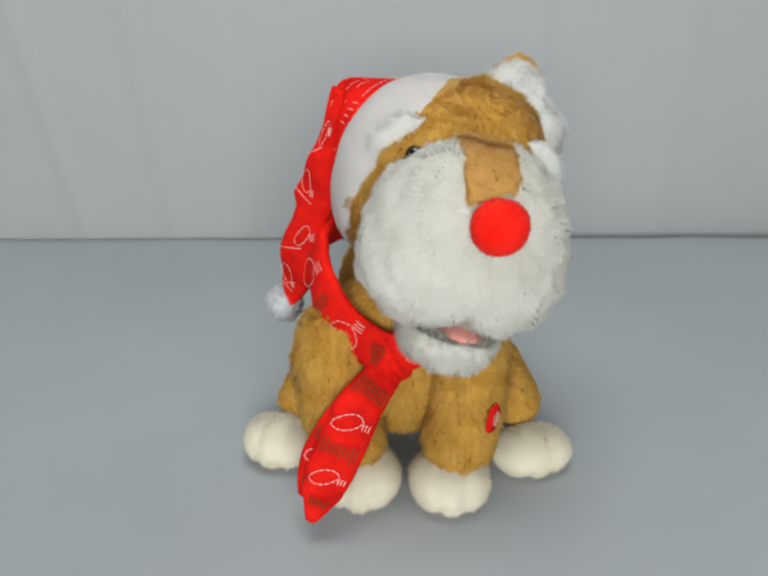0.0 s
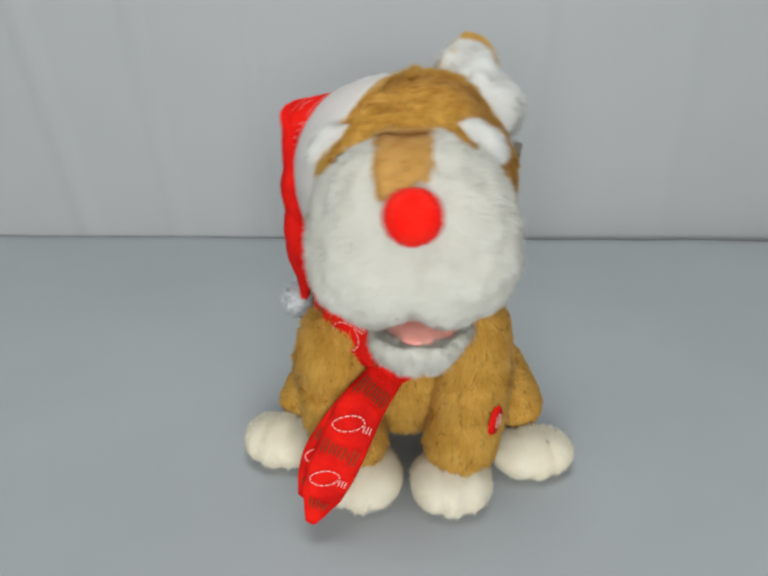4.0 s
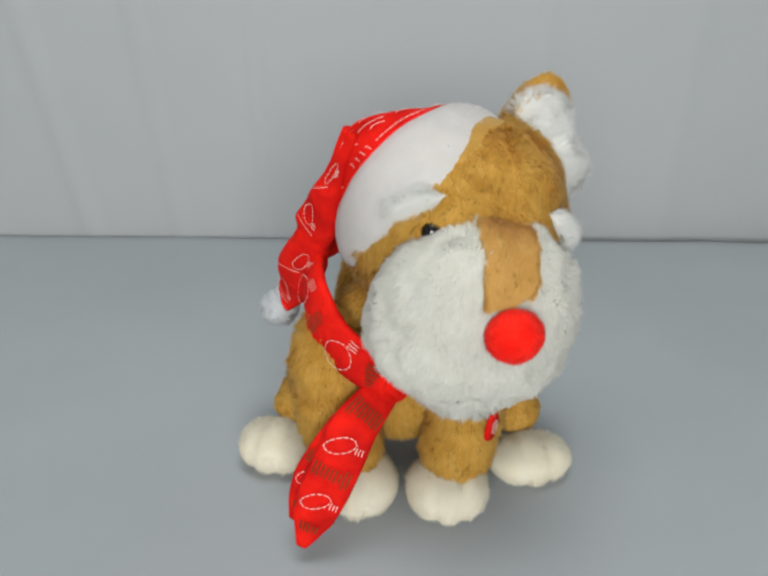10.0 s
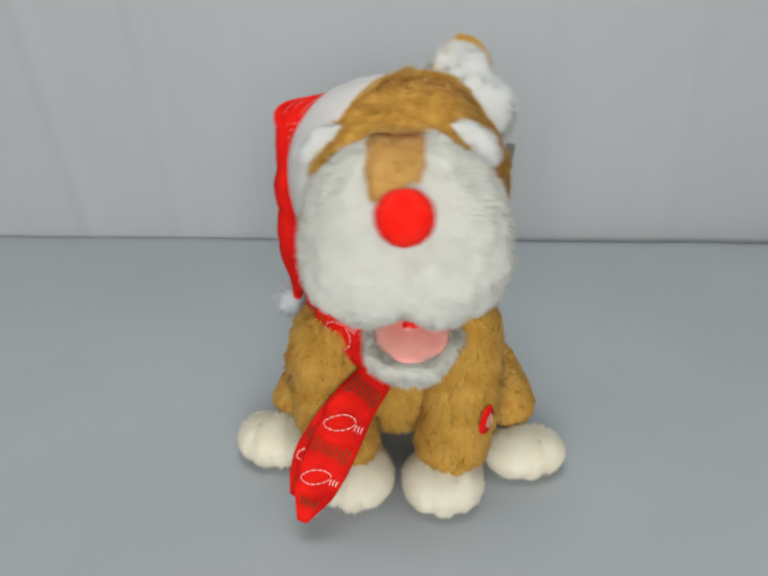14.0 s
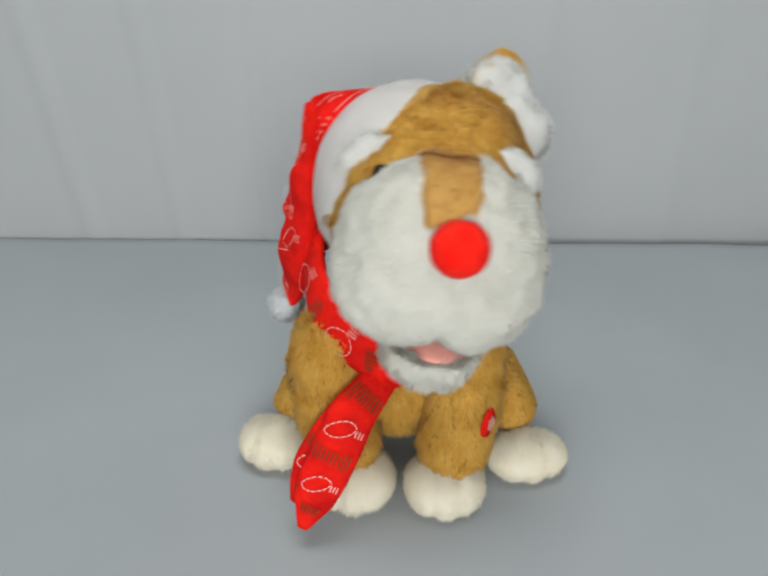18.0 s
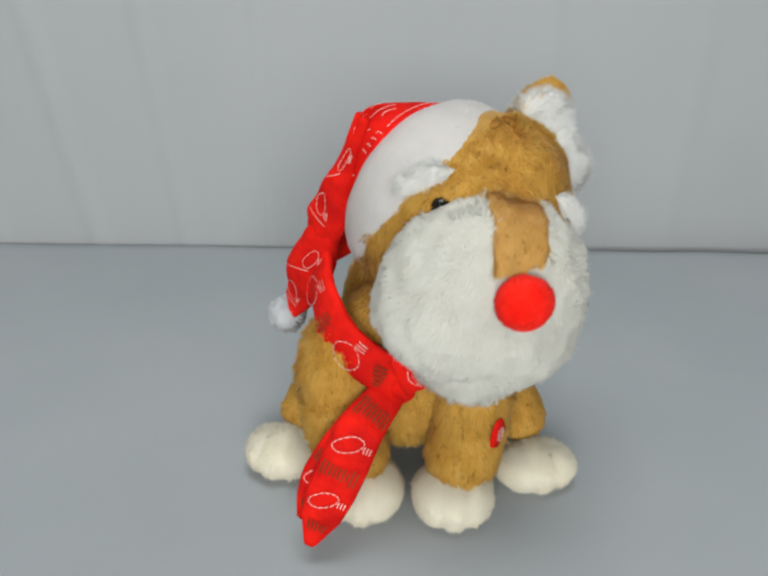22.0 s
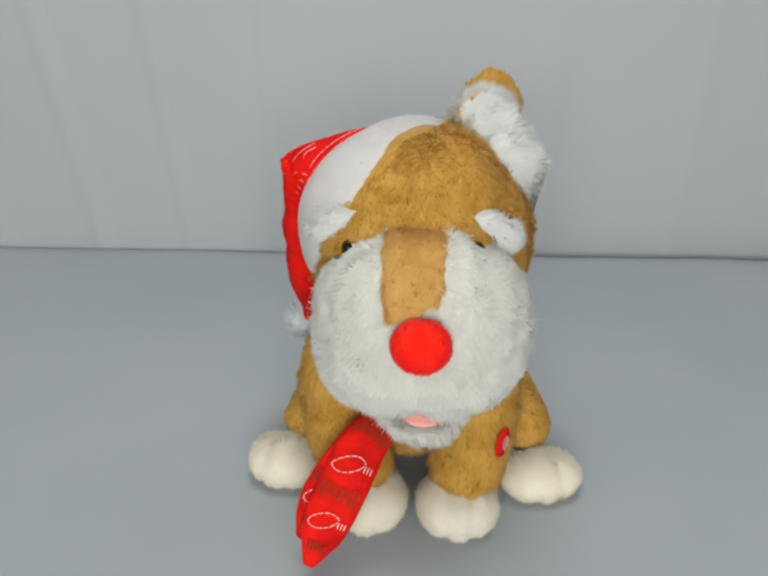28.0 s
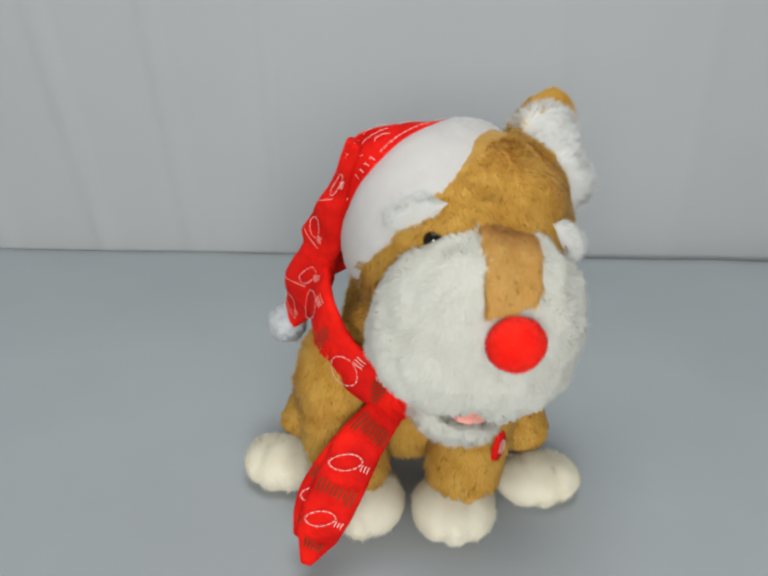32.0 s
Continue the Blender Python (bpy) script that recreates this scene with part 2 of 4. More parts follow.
def strap(points, normals, half, thick, cols=20, rows=40, power=0.75):
    """A flat stuffed band along points, and the map of its face: across (-1 .. 1), along (0 .. 1), height -> place."""
    k = np.linspace(0, 1, len(points))
    e = np.linspace(0, 1, rows)
    smooth = lambda x: np.stack([np.interp(e, k, np.array(x, float)[:, i]) for i in range(3)], -1)
    p, n = smooth(points), smooth(normals)
    for _ in range(4):
        p[1:-1] = (p[:-2] + 2 * p[1:-1] + p[2:]) / 4
    tan = unit(np.gradient(p, axis=0))
    side = unit(np.cross(tan, n))
    n = np.cross(side, tan)
    w = np.interp(e, np.linspace(0, 1, len(half)), half)
    h = np.interp(e, np.linspace(0, 1, len(thick)), thick)
    a = np.linspace(0, 2 * math.pi, cols, endpoint=False)
    ca, sa = np.sign(np.cos(a)) * np.abs(np.cos(a)) ** power, np.sign(np.sin(a)) * np.abs(np.sin(a)) ** power
    v = p[:, None] + (w[:, None] * ca)[..., None] * side[:, None] + (h[:, None] * sa)[..., None] * n[:, None]
    crease = waves(v.reshape(-1, 3), 0.011, 1).reshape(rows, cols, 1)
    fine = waves(v.reshape(-1, 3), 0.0055, 2).reshape(rows, cols, 1)
    v = v + (0.0021 * crease + 0.0007 * fine) * n[:, None]

    def face(s, t, lift=0.0026):
        i = np.clip(np.asarray(t), 0, 1)
        pick = lambda x: np.stack([np.interp(i, e, x[:, q]) for q in range(3)], -1)
        ww, hh = np.interp(i, e, w), np.interp(i, e, h)
        s = np.asarray(s, float)
        bulge = np.clip(1 - np.abs(s) ** (2 / power), 0, 1) ** (power / 2)
        return pick(p) + (ww * s)[:, None] * pick(side) + (hh * bulge + lift)[:, None] * pick(n)
    return v.reshape(-1, 3), grid_faces(rows, cols), face


def capped(v, f, rows, cols):
    """Close both ends of a band with fans."""
    a, b = len(v), len(v) + 1
    v = np.concatenate([v, v[:cols].mean(0, keepdims=True), v[-cols:].mean(0, keepdims=True)])
    j = np.arange(cols)
    k = (j + 1) % cols
    first = np.stack([k, j, np.full(cols, a)], -1)
    last = np.stack([j + (rows - 1) * cols, k + (rows - 1) * cols, np.full(cols, b)], -1)
    return v, [f, first, last]


def band_part(name, spec, mat, parent, label="", origin=(0, 0, 0), rows=40, cols=20):
    v, f, face = strap(*spec, rows=rows, cols=cols)
    v, polys = capped(v, f, rows, cols)
    return part(name, raw_mesh(name, v - np.array(origin), polys), mat, parent, label, origin), face


def stroke(name, face, st, width, mat, parent, origin=(0, 0, 0), dashes=0):
    """A printed line on a band: st are (across, along) pairs."""
    st = np.array(st, float)
    p = face(st[:, 0], st[:, 1]) - np.array(origin)
    up = face(st[:, 0], st[:, 1], 0.0036) - np.array(origin) - p
    tan = unit(np.gradient(p, axis=0))
    side = unit(np.cross(tan, up)) * width / 2
    v = np.concatenate([p - side, p + side])
    i = np.arange(len(p) - 1)
    if dashes:
        i = i[(i % dashes) != 0]
    f = np.stack([i, i + 1, i + 1 + len(p), i + len(p)], -1)
    return part(name, raw_mesh(name, v, [f]), mat, parent)


def printed_oval(face, s, t, rs, rt, parent, origin, tilt=0.0, width=0.00042):
    """The stitched-looking oval with three short dashes at its end."""
    a = np.linspace(0.10, 2 * math.pi - 0.08, 61)
    e = np.stack([np.cos(a) * rs, np.sign(np.sin(a)) * np.abs(np.sin(a)) ** 1.25 * rt], -1)
    st = e * np.array([-1, 1]) + np.array([-s, t]) + np.stack([e[:, 1] * 0, e[:, 0] * tilt], -1)
    stroke("printed_oval", face, st, width, PRINT_WHITE, parent, origin, dashes=4)
    for k in range(3):
        x = -s + rs * (-1.12 - 0.22 * k)
        if abs(x) < 0.97:
            stroke("printed_dash", face, [(x, t + rt * 0.1 + tilt * rs), (x + 0.02, t + rt * 0.5 + tilt * rs), (x, t + rt * 0.9 + tilt * rs)], width, PRINT_WHITE, parent, origin)


def printed_bars(face, s, t, span, height, count, parent, origin, seed):
    """A row of small upright bars, where lettering cannot be read."""
    rng = np.random.RandomState(seed)
    for k in range(count):
        x = s + span * (k / (count - 1) - 0.5)
        hh = height * (0.5 + 0.6 * rng.rand())
        stroke("printed_bar", face, [(x, t - hh / 2), (x + 0.02, t), (x + 0.01, t + hh / 2)], 0.0008, PRINT_DARK, parent, origin)


# ---- the setting ----
def sheet(name, rows, cols, place_at, mat, kind="structure", label="", category=""):
    i, j = np.meshgrid(np.linspace(0, 1, rows), np.linspace(0, 1, cols), indexing="ij")
    v = place_at(i.ravel(), j.ravel())
    r, c = np.meshgrid(np.arange(rows - 1), np.arange(cols - 1), indexing="ij")
    f = np.stack([r * cols + c, r * cols + c + 1, (r + 1) * cols + c + 1, (r + 1) * cols + c], -1).reshape(-1, 4)
    ob = part(name, raw_mesh(name, v, [f]), mat)
    s = ob.modifiers.new("thickness", "SOLIDIFY")
    s.thickness, s.offset = 0.012, -1.0
    return tagged(ob, label, category, "", kind)


def table_at(i, j):
    """The table sheet, with a soft wavy far edge."""
    x = (j - 0.5) * 2.6
    y = -2.6 + i * 3.016
    edge = np.clip((i - 0.98) / 0.02, 0, 1)
    y = y + edge * (0.0018 * np.sin(x * 21.0) + 0.0012 * np.sin(x * 53.0 + 1.0) - 0.002 * x)
    z = -0.008 * np.clip((i - 0.994) / 0.006, 0, 1) ** 2 + 0.0004 * np.sin(x * 9 + y * 14)
    return np.stack([x, y, z], -1)


FOLDS = [(-0.62, 0.16, 0.0020, 0.012), (-0.468, 0.16, 0.0020, 0.008), (-0.351, 0.155, 0.0032, 0.009), (-0.244, 0.105, 0.0030, 0.008),
         (-0.136, 0.024, 0.0026, 0.008), (0.00, 0.01, 0.0012, 0.012), (0.17, -0.01, 0.0016, 0.010), (0.33, -0.03, 0.0014, 0.012), (0.52, -0.06, 0.0016, 0.014)]


def wall_at(i, j):
    """The hanging wall sheet: faint folds, drawn in at the foot behind the table's edge."""
    x = (j - 0.5) * 2.6
    z = 1.70 - i * 2.05
    y = 0.434 + 0.028 * x
    for at, slant, high, wide in FOLDS:
        line = at - slant * (z - 0.05)
        y = y - 1.0 * high * np.exp(-((x - line) / wide) ** 2)
    y = y + 0.0015 * np.sin(x * 8 + z * 3) + 0.02 * np.clip(0.03 - z, 0, 0.3)
    return np.stack([x, y, z], -1)


sheet("table_sheet", 200, 240, table_at, TABLE, label="plain pale grey sheet covering the table top", category="table top")
sheet("wall_north", 60, 520, wall_at, WALL, label="pale grey hanging sheet with faint upright folds", category="wall")
def plain_wall(name, corner, along, up):
    a, b, c = np.array(corner, float), np.array(along, float), np.array(up, float)
    return sheet(name, 2, 2, lambda i, j: a + i[:, None] * c + j[:, None] * b, PLASTER, label="plain pale plaster surface", category=name.split("_")[0])


plain_wall("wall_south", (1.3, -2.6, -0.35), (-2.6, 0, 0), (0, 0, 2.06))
plain_wall("wall_east", (1.3, 0.52, -0.35), (0, -3.12, 0), (0, 0, 2.06))
plain_wall("wall_west", (-1.3, -2.6, -0.35), (0, 3.12, 0), (0, 0, 2.06))
plain_wall("ceiling", (-1.3, -2.6, 1.70), (2.6, 0, 0), (0, 3.12, 0))
plain_wall("floor", (-1.3, -2.6, -0.345), (2.6, 0, 0), (0, 3.12, 0))

# ---- the plush dog ----
ROOT = np.array([0.012, 0.0, 0.0])
NECK = np.array([0.0139, 0.0478, 0.1105])
dog = new("plush_dog")
dog.empty_display_size = 0.05
tagged(dog, "sitting brown and white plush dog with a round red nose", "plush toy")


def dog_part(name, pieces, mat, tufts, length, label="", parent=None, origin=None, **more):
    me = plush(name, [(v - ROOT, f) for v, f in pieces], tufts, length, shaded_base=mat is BROWN, **more)
    return part(name, me, [BROWN, SHADED_BASE] if mat is BROWN else mat, parent or dog, label)


torso = dog_part("torso", [blob((0.011, 0.060, 0.084), (0.044, 0.044, 0.064), (-10, 0, 0), 0.05, 0.02),
                           blob((0.008, 0.010, 0.080), (0.046, 0.033, 0.055), (0, 0, 0), 0.04, 0.02),
                           blob((0.011, 0.068, 0.034), (0.046, 0.040, 0.032), (0, 0, 0), 0.04, 0.02)], BROWN, 90000, 0.0078, "brown plush body", seed=3, pull=0.35)
PAWS = {4: (0.0365, -0.0315, 0.0130), 5: (-0.0165, -0.0285, 0.0130), 6: (0.0910, -0.002, 0.0122), 7: (-0.0700, 0.008, 0.0130)}
for name, pts, rad, seed in (
        ("front_leg", [(0.044, 0.000, 0.124), (0.047, -0.012, 0.088), (0.044, -0.019, 0.052), (0.038, -0.0315, 0.020)], (0.021, 0.0220, 0.0220, 0.0192), 4),
        ("front_leg", [(-0.027, 0.004, 0.112), (-0.0310, -0.008, 0.086), (-0.0285, -0.015, 0.052), (-0.0185, -0.0285, 0.020)], (0.022, 0.0235, 0.0228, 0.0192), 5),
        ("hind_leg", [(0.036, 0.072, 0.108), (0.041, 0.066, 0.080), (0.071, 0.042, 0.046), (0.091, 0.013, 0.021)], (0.016, 0.018, 0.0195, 0.0175), 6),
        ("hind_leg", [(-0.014, 0.072, 0.108), (-0.019, 0.068, 0.080), (-0.042, 0.050, 0.046), (-0.066, 0.021, 0.020)], (0.016, 0.0170, 0.0170, 0.0160), 7)):
    dog_part(name, [tube(pts, rad, lumps=0.06, size=0.018)], BROWN, 38000, 0.0080 if name == "front_leg" else 0.0058, seed=seed, clump=0.8, lean=1.9 if name == "front_leg" else 3.0, wisp=0.005, pull=0.5,
             keep=lambda b, at=np.array(PAWS[seed]) - ROOT, low=0.0265 if name == "front_leg" else 0.0235: b[:, 2] > low + 24.0 * (b[:, 0] - at[0]) ** 2)


def paw(name, center, radii, turn, seed):
    """A cream paw with shallow toe seams."""
    c = np.array(center)
    v, f = blob((0, 0, 0), radii, (0, 0, 0), 0.04, 0.015, [(0, -0.008, 0.0024, 0.10), (0, 0.008, 0.0024, 0.10)])
    v[:, 2] = np.maximum(v[:, 2], -radii[2] * 0.86)
    m = np.array(Euler((0, 0, radians(turn))).to_matrix())
    dog_part(name, [(v @ m.T + c, f)], CREAM, 9000, 0.0034, "cream plush paw", width=0.0004, comb=(0, -0.3, -0.8), clump=0.45, lean=3.2, seed=seed, pull=0.0,
             keep=lambda b: b[:, 2] > 0.0045)


paw("front_paw", (0.0365, -0.0315, 0.0140), (0.0248, 0.0265, 0.0168), 0, 11)
paw("front_paw", (-0.0165, -0.0285, 0.0140), (0.0243, 0.0255, 0.0168), -5, 12)
paw("hind_paw", (0.0910, -0.002, 0.0122), (0.0270, 0.0210, 0.0140), 12, 13)
paw("hind_paw", (-0.0700, 0.008, 0.0130), (0.0250, 0.0215, 0.0150), -20, 14)

# the press-here patch on the front leg
def leg_patch():
    a = np.linspace(0, 2 * math.pi, 40, endpoint=False)
    outline = np.stack([0.0068 * np.sin(a) * (1 - 0.25 * np.cos(a)), 0.0095 * np.cos(a)], -1)
    outline[:, 1] -= 0.0025 * (np.abs(np.sin(a)) < 0.3) * (np.cos(a) > 0)
    m = np.array((pose(0, 0, 0, 90, 0, 50) @ pose(0, 0, 0, 0, 0, -6)).to_3x3())
    at = np.array([0.0520, -0.0300, 0.0610]) - ROOT

    def disc(k, z):
        v = np.concatenate([np.c_[outline * k, np.full(40, z)], np.c_[outline * k * 0.96, np.full(40, z + 0.0012)], [[0, 0, z + 0.0016]]])
        j = np.arange(40)
        n = (j + 1) % 40
        return v @ m.T + at, [np.stack([j, n, n + 40, j + 40], -1), np.stack([j + 40, n + 40, np.full(40, 80)], -1)]
    v, p = disc(1.0, 0.0090)
    patch = part("press_patch", raw_mesh("press_patch", v, p), RED, dog, "red leaf-shaped fabric press patch")
    for x, hgt in ((-0.0022, 0.007), (0.0, 0.0095), (0.0022, 0.007)):
        q = np.array([(x - 0.0005, -hgt / 2, 0.0114), (x + 0.0005, -hgt / 2, 0.0114), (x + 0.0005, hgt / 2, 0.0114), (x - 0.0005, hgt / 2, 0.0114)])
        part("printed_bar", raw_mesh("printed_bar", q @ m.T + at, [np.array([[0, 1, 2, 3]])]), PRINT_WHITE, patch)


leg_patch()

# ---- the head, built round its own middle and set on the neck ----
FACE = pose(0.002, 0.020, 0.178, 0, 0, -8) @ pose(0, 0, 0, 0, -6, 0)
FACE_M, FACE_AT = np.array(FACE.to_3x3()), np.array(FACE.translation)


def on_neck(v):
    """From the face's frame to the frame of the neck joint."""
    return v @ FACE_M.T + FACE_AT - NECK


def turned(pieces):
    return [(on_neck(v), f) for v, f in pieces]


def head_part(name, pieces, mat, tufts, length, label="", parent=None, comb=(0, 0, -1), **more):
    comb = FACE_M @ np.array(comb, float)
    return part(name, plush(name, turned(pieces), tufts, length, comb=comb, **more), mat, parent or head, label)


def to_face(b):
    return (b + NECK - FACE_AT) @ FACE_M


EYES = {-1: (-0.0297, -0.0415, 0.0183), 1: (0.0294, -0.0455, 0.0220)}


def off_eyes(b, clear=0.0080):
    """No pile over the bead eyes."""
    p = to_face(b)
    ahead = np.array([0, -0.0040, 0.0015])
    return np.min([np.linalg.norm(p - np.array(e) - ahead, axis=1) for e in EYES.values()], axis=0) > clear




def off_muzzle(b):
    """No brown pile inside the muzzle."""
    p = (to_face(b) - np.array([0.0039, -0.050, -0.0180])) / np.array([0.052, 0.0385, 0.0480])
    return (p**2).sum(1) > 1.14


AXIS = unit(np.array([-0.685, 0.646, 0.337]))          # of the hat, and the middle about which it is built
HAT_AT = np.array([-0.0053, 0.0100, -0.0023])


def over_brow(p):
    """How far round the hat's axis a point lies towards the brow, where the band comes further forward."""
    d = p - HAT_AT
    d = unit(d - (d @ AXIS)[..., None] * AXIS)
    front = np.array([-0.30, -0.70, 0.60])
    return np.clip(d @ unit(front - (front @ AXIS) * AXIS), 0, 1) ** 3


head = part("head", plush("head", turned([blob((0, 0, 0), (0.0605, 0.054, 0.0595), (0, 0, 0), 0.035, 0.025, rows=40, cols=56),
                                        blob((0.0130, -0.0040, 0.0385), (0.0330, 0.0340, 0.0222), (0, 12, 0), 0.04, 0.02)]), 110000, 0.0076,
                          comb=FACE_M @ np.array([0, -0.6, -0.45]), keep=lambda b: off_eyes(b) & ((to_face(b) - HAT_AT) @ AXIS < 0.0130 - 0.0060 * over_brow(to_face(b))) & off_muzzle(b), lean=2.4, clump=0.8, seed=21, wisp=0.005, pull=0.5, shaded_base=True), [BROWN, SHADED_BASE], dog, "brown plush head", NECK - ROOT)
LOBES = [blob((-0.0060, -0.050, -0.0205), (0.0435, 0.0385, 0.0470), (0, 0, 0), 0.045, 0.017, rows=72, cols=100, fine=0.03),
         blob((0.0150, -0.050, -0.0205), (0.0452, 0.0385, 0.0470), (0, 0, 0), 0.045, 0.017, rows=72, cols=100, fine=0.03)]
for v, f in LOBES:
    # full cheeks, low down
    middle = v[:, 0].mean()
    low = np.clip(-(v[:, 2] + 0.0205) / 0.047, 0, 1)
    v[:, 0] = middle + (v[:, 0] - middle) * (1 + (0.27 if middle > 0.004 else 0.22) * low**1.3 * (1 - 0.3 * low) - 0.06 * (middle > 0.004) * np.clip((v[:, 2] + 0.0205) / 0.047, 0, 1))
    v[:, 1] = -0.050 + (v[:, 1] + 0.050) * (1 + 0.45 * low)
    v[:, 2] += 0.0050 * np.clip((v[:, 2] + 0.0205) / 0.047, 0, 1) ** 1.5
    v[:, 2] += (0.0024 + 0.0072 * np.exp(-(((v[:, 0] - 0.004) / 0.013) ** 2))) * low**2
head_part("muzzle", LOBES, WHITE, 90000, 0.0050, "fluffy white plush muzzle", comb=(0, 0.15, -0.6), clump=0.35, frizz=0.2, width=0.00055, lean=3.4, seed=22, pull=0.15,
          keep=lambda b: off_eyes(b) & ~((np.abs(to_face(b)[:, 0] - 0.002) < 0.0130) & (to_face(b)[:, 2] > 0.004)))


def muzzle_front(x, phi, lift=0.0):
    """The muzzle's surface at x, at the angle phi above its middle."""
    k = np.maximum(np.sqrt(np.clip(1 - ((x + 0.0060) / 0.0425) ** 2, 0, 1)), np.sqrt(np.clip(1 - ((x - 0.0138) / 0.0425) ** 2, 0, 1)))
    up = (k * 0.0470 + lift) * np.sin(phi)
    return np.stack([x, -0.050 - (k * 0.0385 + lift) * np.cos(phi), -0.0205 + up + 0.0050 * np.clip(up / 0.047, 0, 1) ** 1.5], -1)


def stripe_piece():
    """A padded strip over the muzzle, as wide as the nose."""
    rows, cols = 30, 24
    a = np.linspace(0, 2 * math.pi, cols, endpoint=False)
    phi = np.radians(np.linspace(41, 98, rows))
    pp, aa = np.meshgrid(phi, a, indexing="ij")
    half = np.interp(pp, [phi[0], phi[4], phi[-1]], [0.0120, 0.0134, 0.0142])
    x = 0.002 + half * np.sign(np.cos(aa)) * np.abs(np.cos(aa)) ** 0.5
    # its lower end is cut aslant
    pp = pp + np.radians(9) * np.clip((x - 0.002) / 0.0134, -0.3, 1) * (phi[-1] - pp) / (phi[-1] - phi[0])
    v = muzzle_front(x.ravel(), pp.ravel(), (0.0012 + 0.0016 * np.sin(aa)).ravel())
    return v, grid_faces(rows, cols)


head_part("muzzle_stripe", [stripe_piece()], TAN, 16000, 0.0068, "tan plush stripe above the nose", comb=(0, -0.7, -0.7), clump=0.35, frizz=0.2, lean=5.0, seed=23)
head_part("nose", [blob((0.0068, -0.0900, 0.0002), (0.0134, 0.0110, 0.0126), lumps=0.02, size=0.006)], NOSE_RED, 12000, 0.0022, "round red felt nose",
          width=0.0004, comb=(0, 0.3, -0.2), clump=0.4, lean=3.5, seed=24, pull=0.0)


def brow_patch(side):
    """A blunt flap lying on the brow, a little padded, broader at its outer end."""
    rows, cols = 18, 12
    u, w = np.meshgrid(np.linspace(-1, 1, rows), np.linspace(-1, 1, cols), indexing="ij")
    u, w = u.ravel(), w.ravel()
    wide = 0.0070 * (1.02 - np.abs(u) ** 3) * (1.0 + 0.30 * u)
    p = np.array([side * 0.0425, -0.0360, 0.0300]) + (u * 0.0160)[:, None] * unit(np.array([side * 0.80, 0.15, -0.50])) \
        + (w * wide)[:, None] * unit(np.array([side * 0.40, 0.12, 0.88]))
    r = np.array([0.0605, 0.054, 0.0595])
    p = p / np.linalg.norm(p / r, axis=1, keepdims=True) * (1.03 + 0.06 * (1 - w**2) * (1 - u**4))[:, None]
    a, c = np.meshgrid(np.arange(rows - 1), np.arange(cols - 1), indexing="ij")
    return p, np.stack([a * cols + c, a * cols + c + 1, (a + 1) * cols + c + 1, (a + 1) * cols + c], -1).reshape(-1, 4)


for side in (-1, 1):
    v, f = blob(EYES[side], (0.0055, 0.0055, 0.0055))
    part("eye", raw_mesh("eye", on_neck(v), [outward(v, f)[1]]), EYE, head, "glossy black bead eye")
    head_part("eyebrow", [brow_patch(side)], PALE, 9000, 0.0080, "white plush eyebrow tuft", width=0.0005, comb=(side * 1.2, -0.2, -0.5), clump=0.9, frizz=0.45, lean=2.2, seed=26 + side)

ear = head_part("ear", [blob((0.0355, 0.0310, 0.0615), (0.0145, 0.0065, 0.0170), (-10, 10, -10), 0.05, 0.015),
                        blob((0.0240, 0.0246, 0.0560), (0.0080, 0.0060, 0.0150), (0, 26, 0), 0.05, 0.015)], BROWN, 11000, 0.0062, "upright plush ear, brown outside",
                comb=(0, 0.0, 0.7), seed=31)
head_part("ear_lining", [blob((0.0308, 0.0220, 0.0590), (0.0130, 0.0060, 0.0140), (-10, 10, -10), 0.06, 0.012),
                         blob((0.0380, 0.0170, 0.0490), (0.0140, 0.0070, 0.0155), (0, -30, 0), 0.06, 0.012),
                         blob((0.0462, 0.0095, 0.0415), (0.0105, 0.0080, 0.0160), (0, -34, 0), 0.06, 0.012)], PALE, 34000, 0.0100, "fluffy white ear lining",
          comb=(0.3, -0.2, 0.2), clump=0.9, lean=1.1, seed=32)

# card tag hanging at the side of the head
def hang_tag():
    c = on_neck(np.array([[0.0625, 0.0240, 0.0040]]))[0]
    m = np.array((pose(0, 0, 0, 0, 8, 58)).to_3x3())
    bm = bmesh.new()
    bmesh.ops.create_cube(bm, size=1, matrix=Matrix.Diagonal((0.015, 0.0012, 0.030, 1)))
    bmesh.ops.bevel(bm, geom=bm.edges[:], offset=0.0003, segments=2, affect="EDGES")
    me = bpy.data.meshes.new("hang_tag")
    bm.to_mesh(me)
    bm.free()
    me.transform(Matrix.Translation(c) @ Matrix(m.tolist()).to_4x4())
    part("hang_tag", me, TAG, head, "small grey-brown card tag")


hang_tag()

# lower jaw, hinged below the cheeks
HINGE = on_neck(np.array([[0.002, -0.018, -0.050]]))[0]


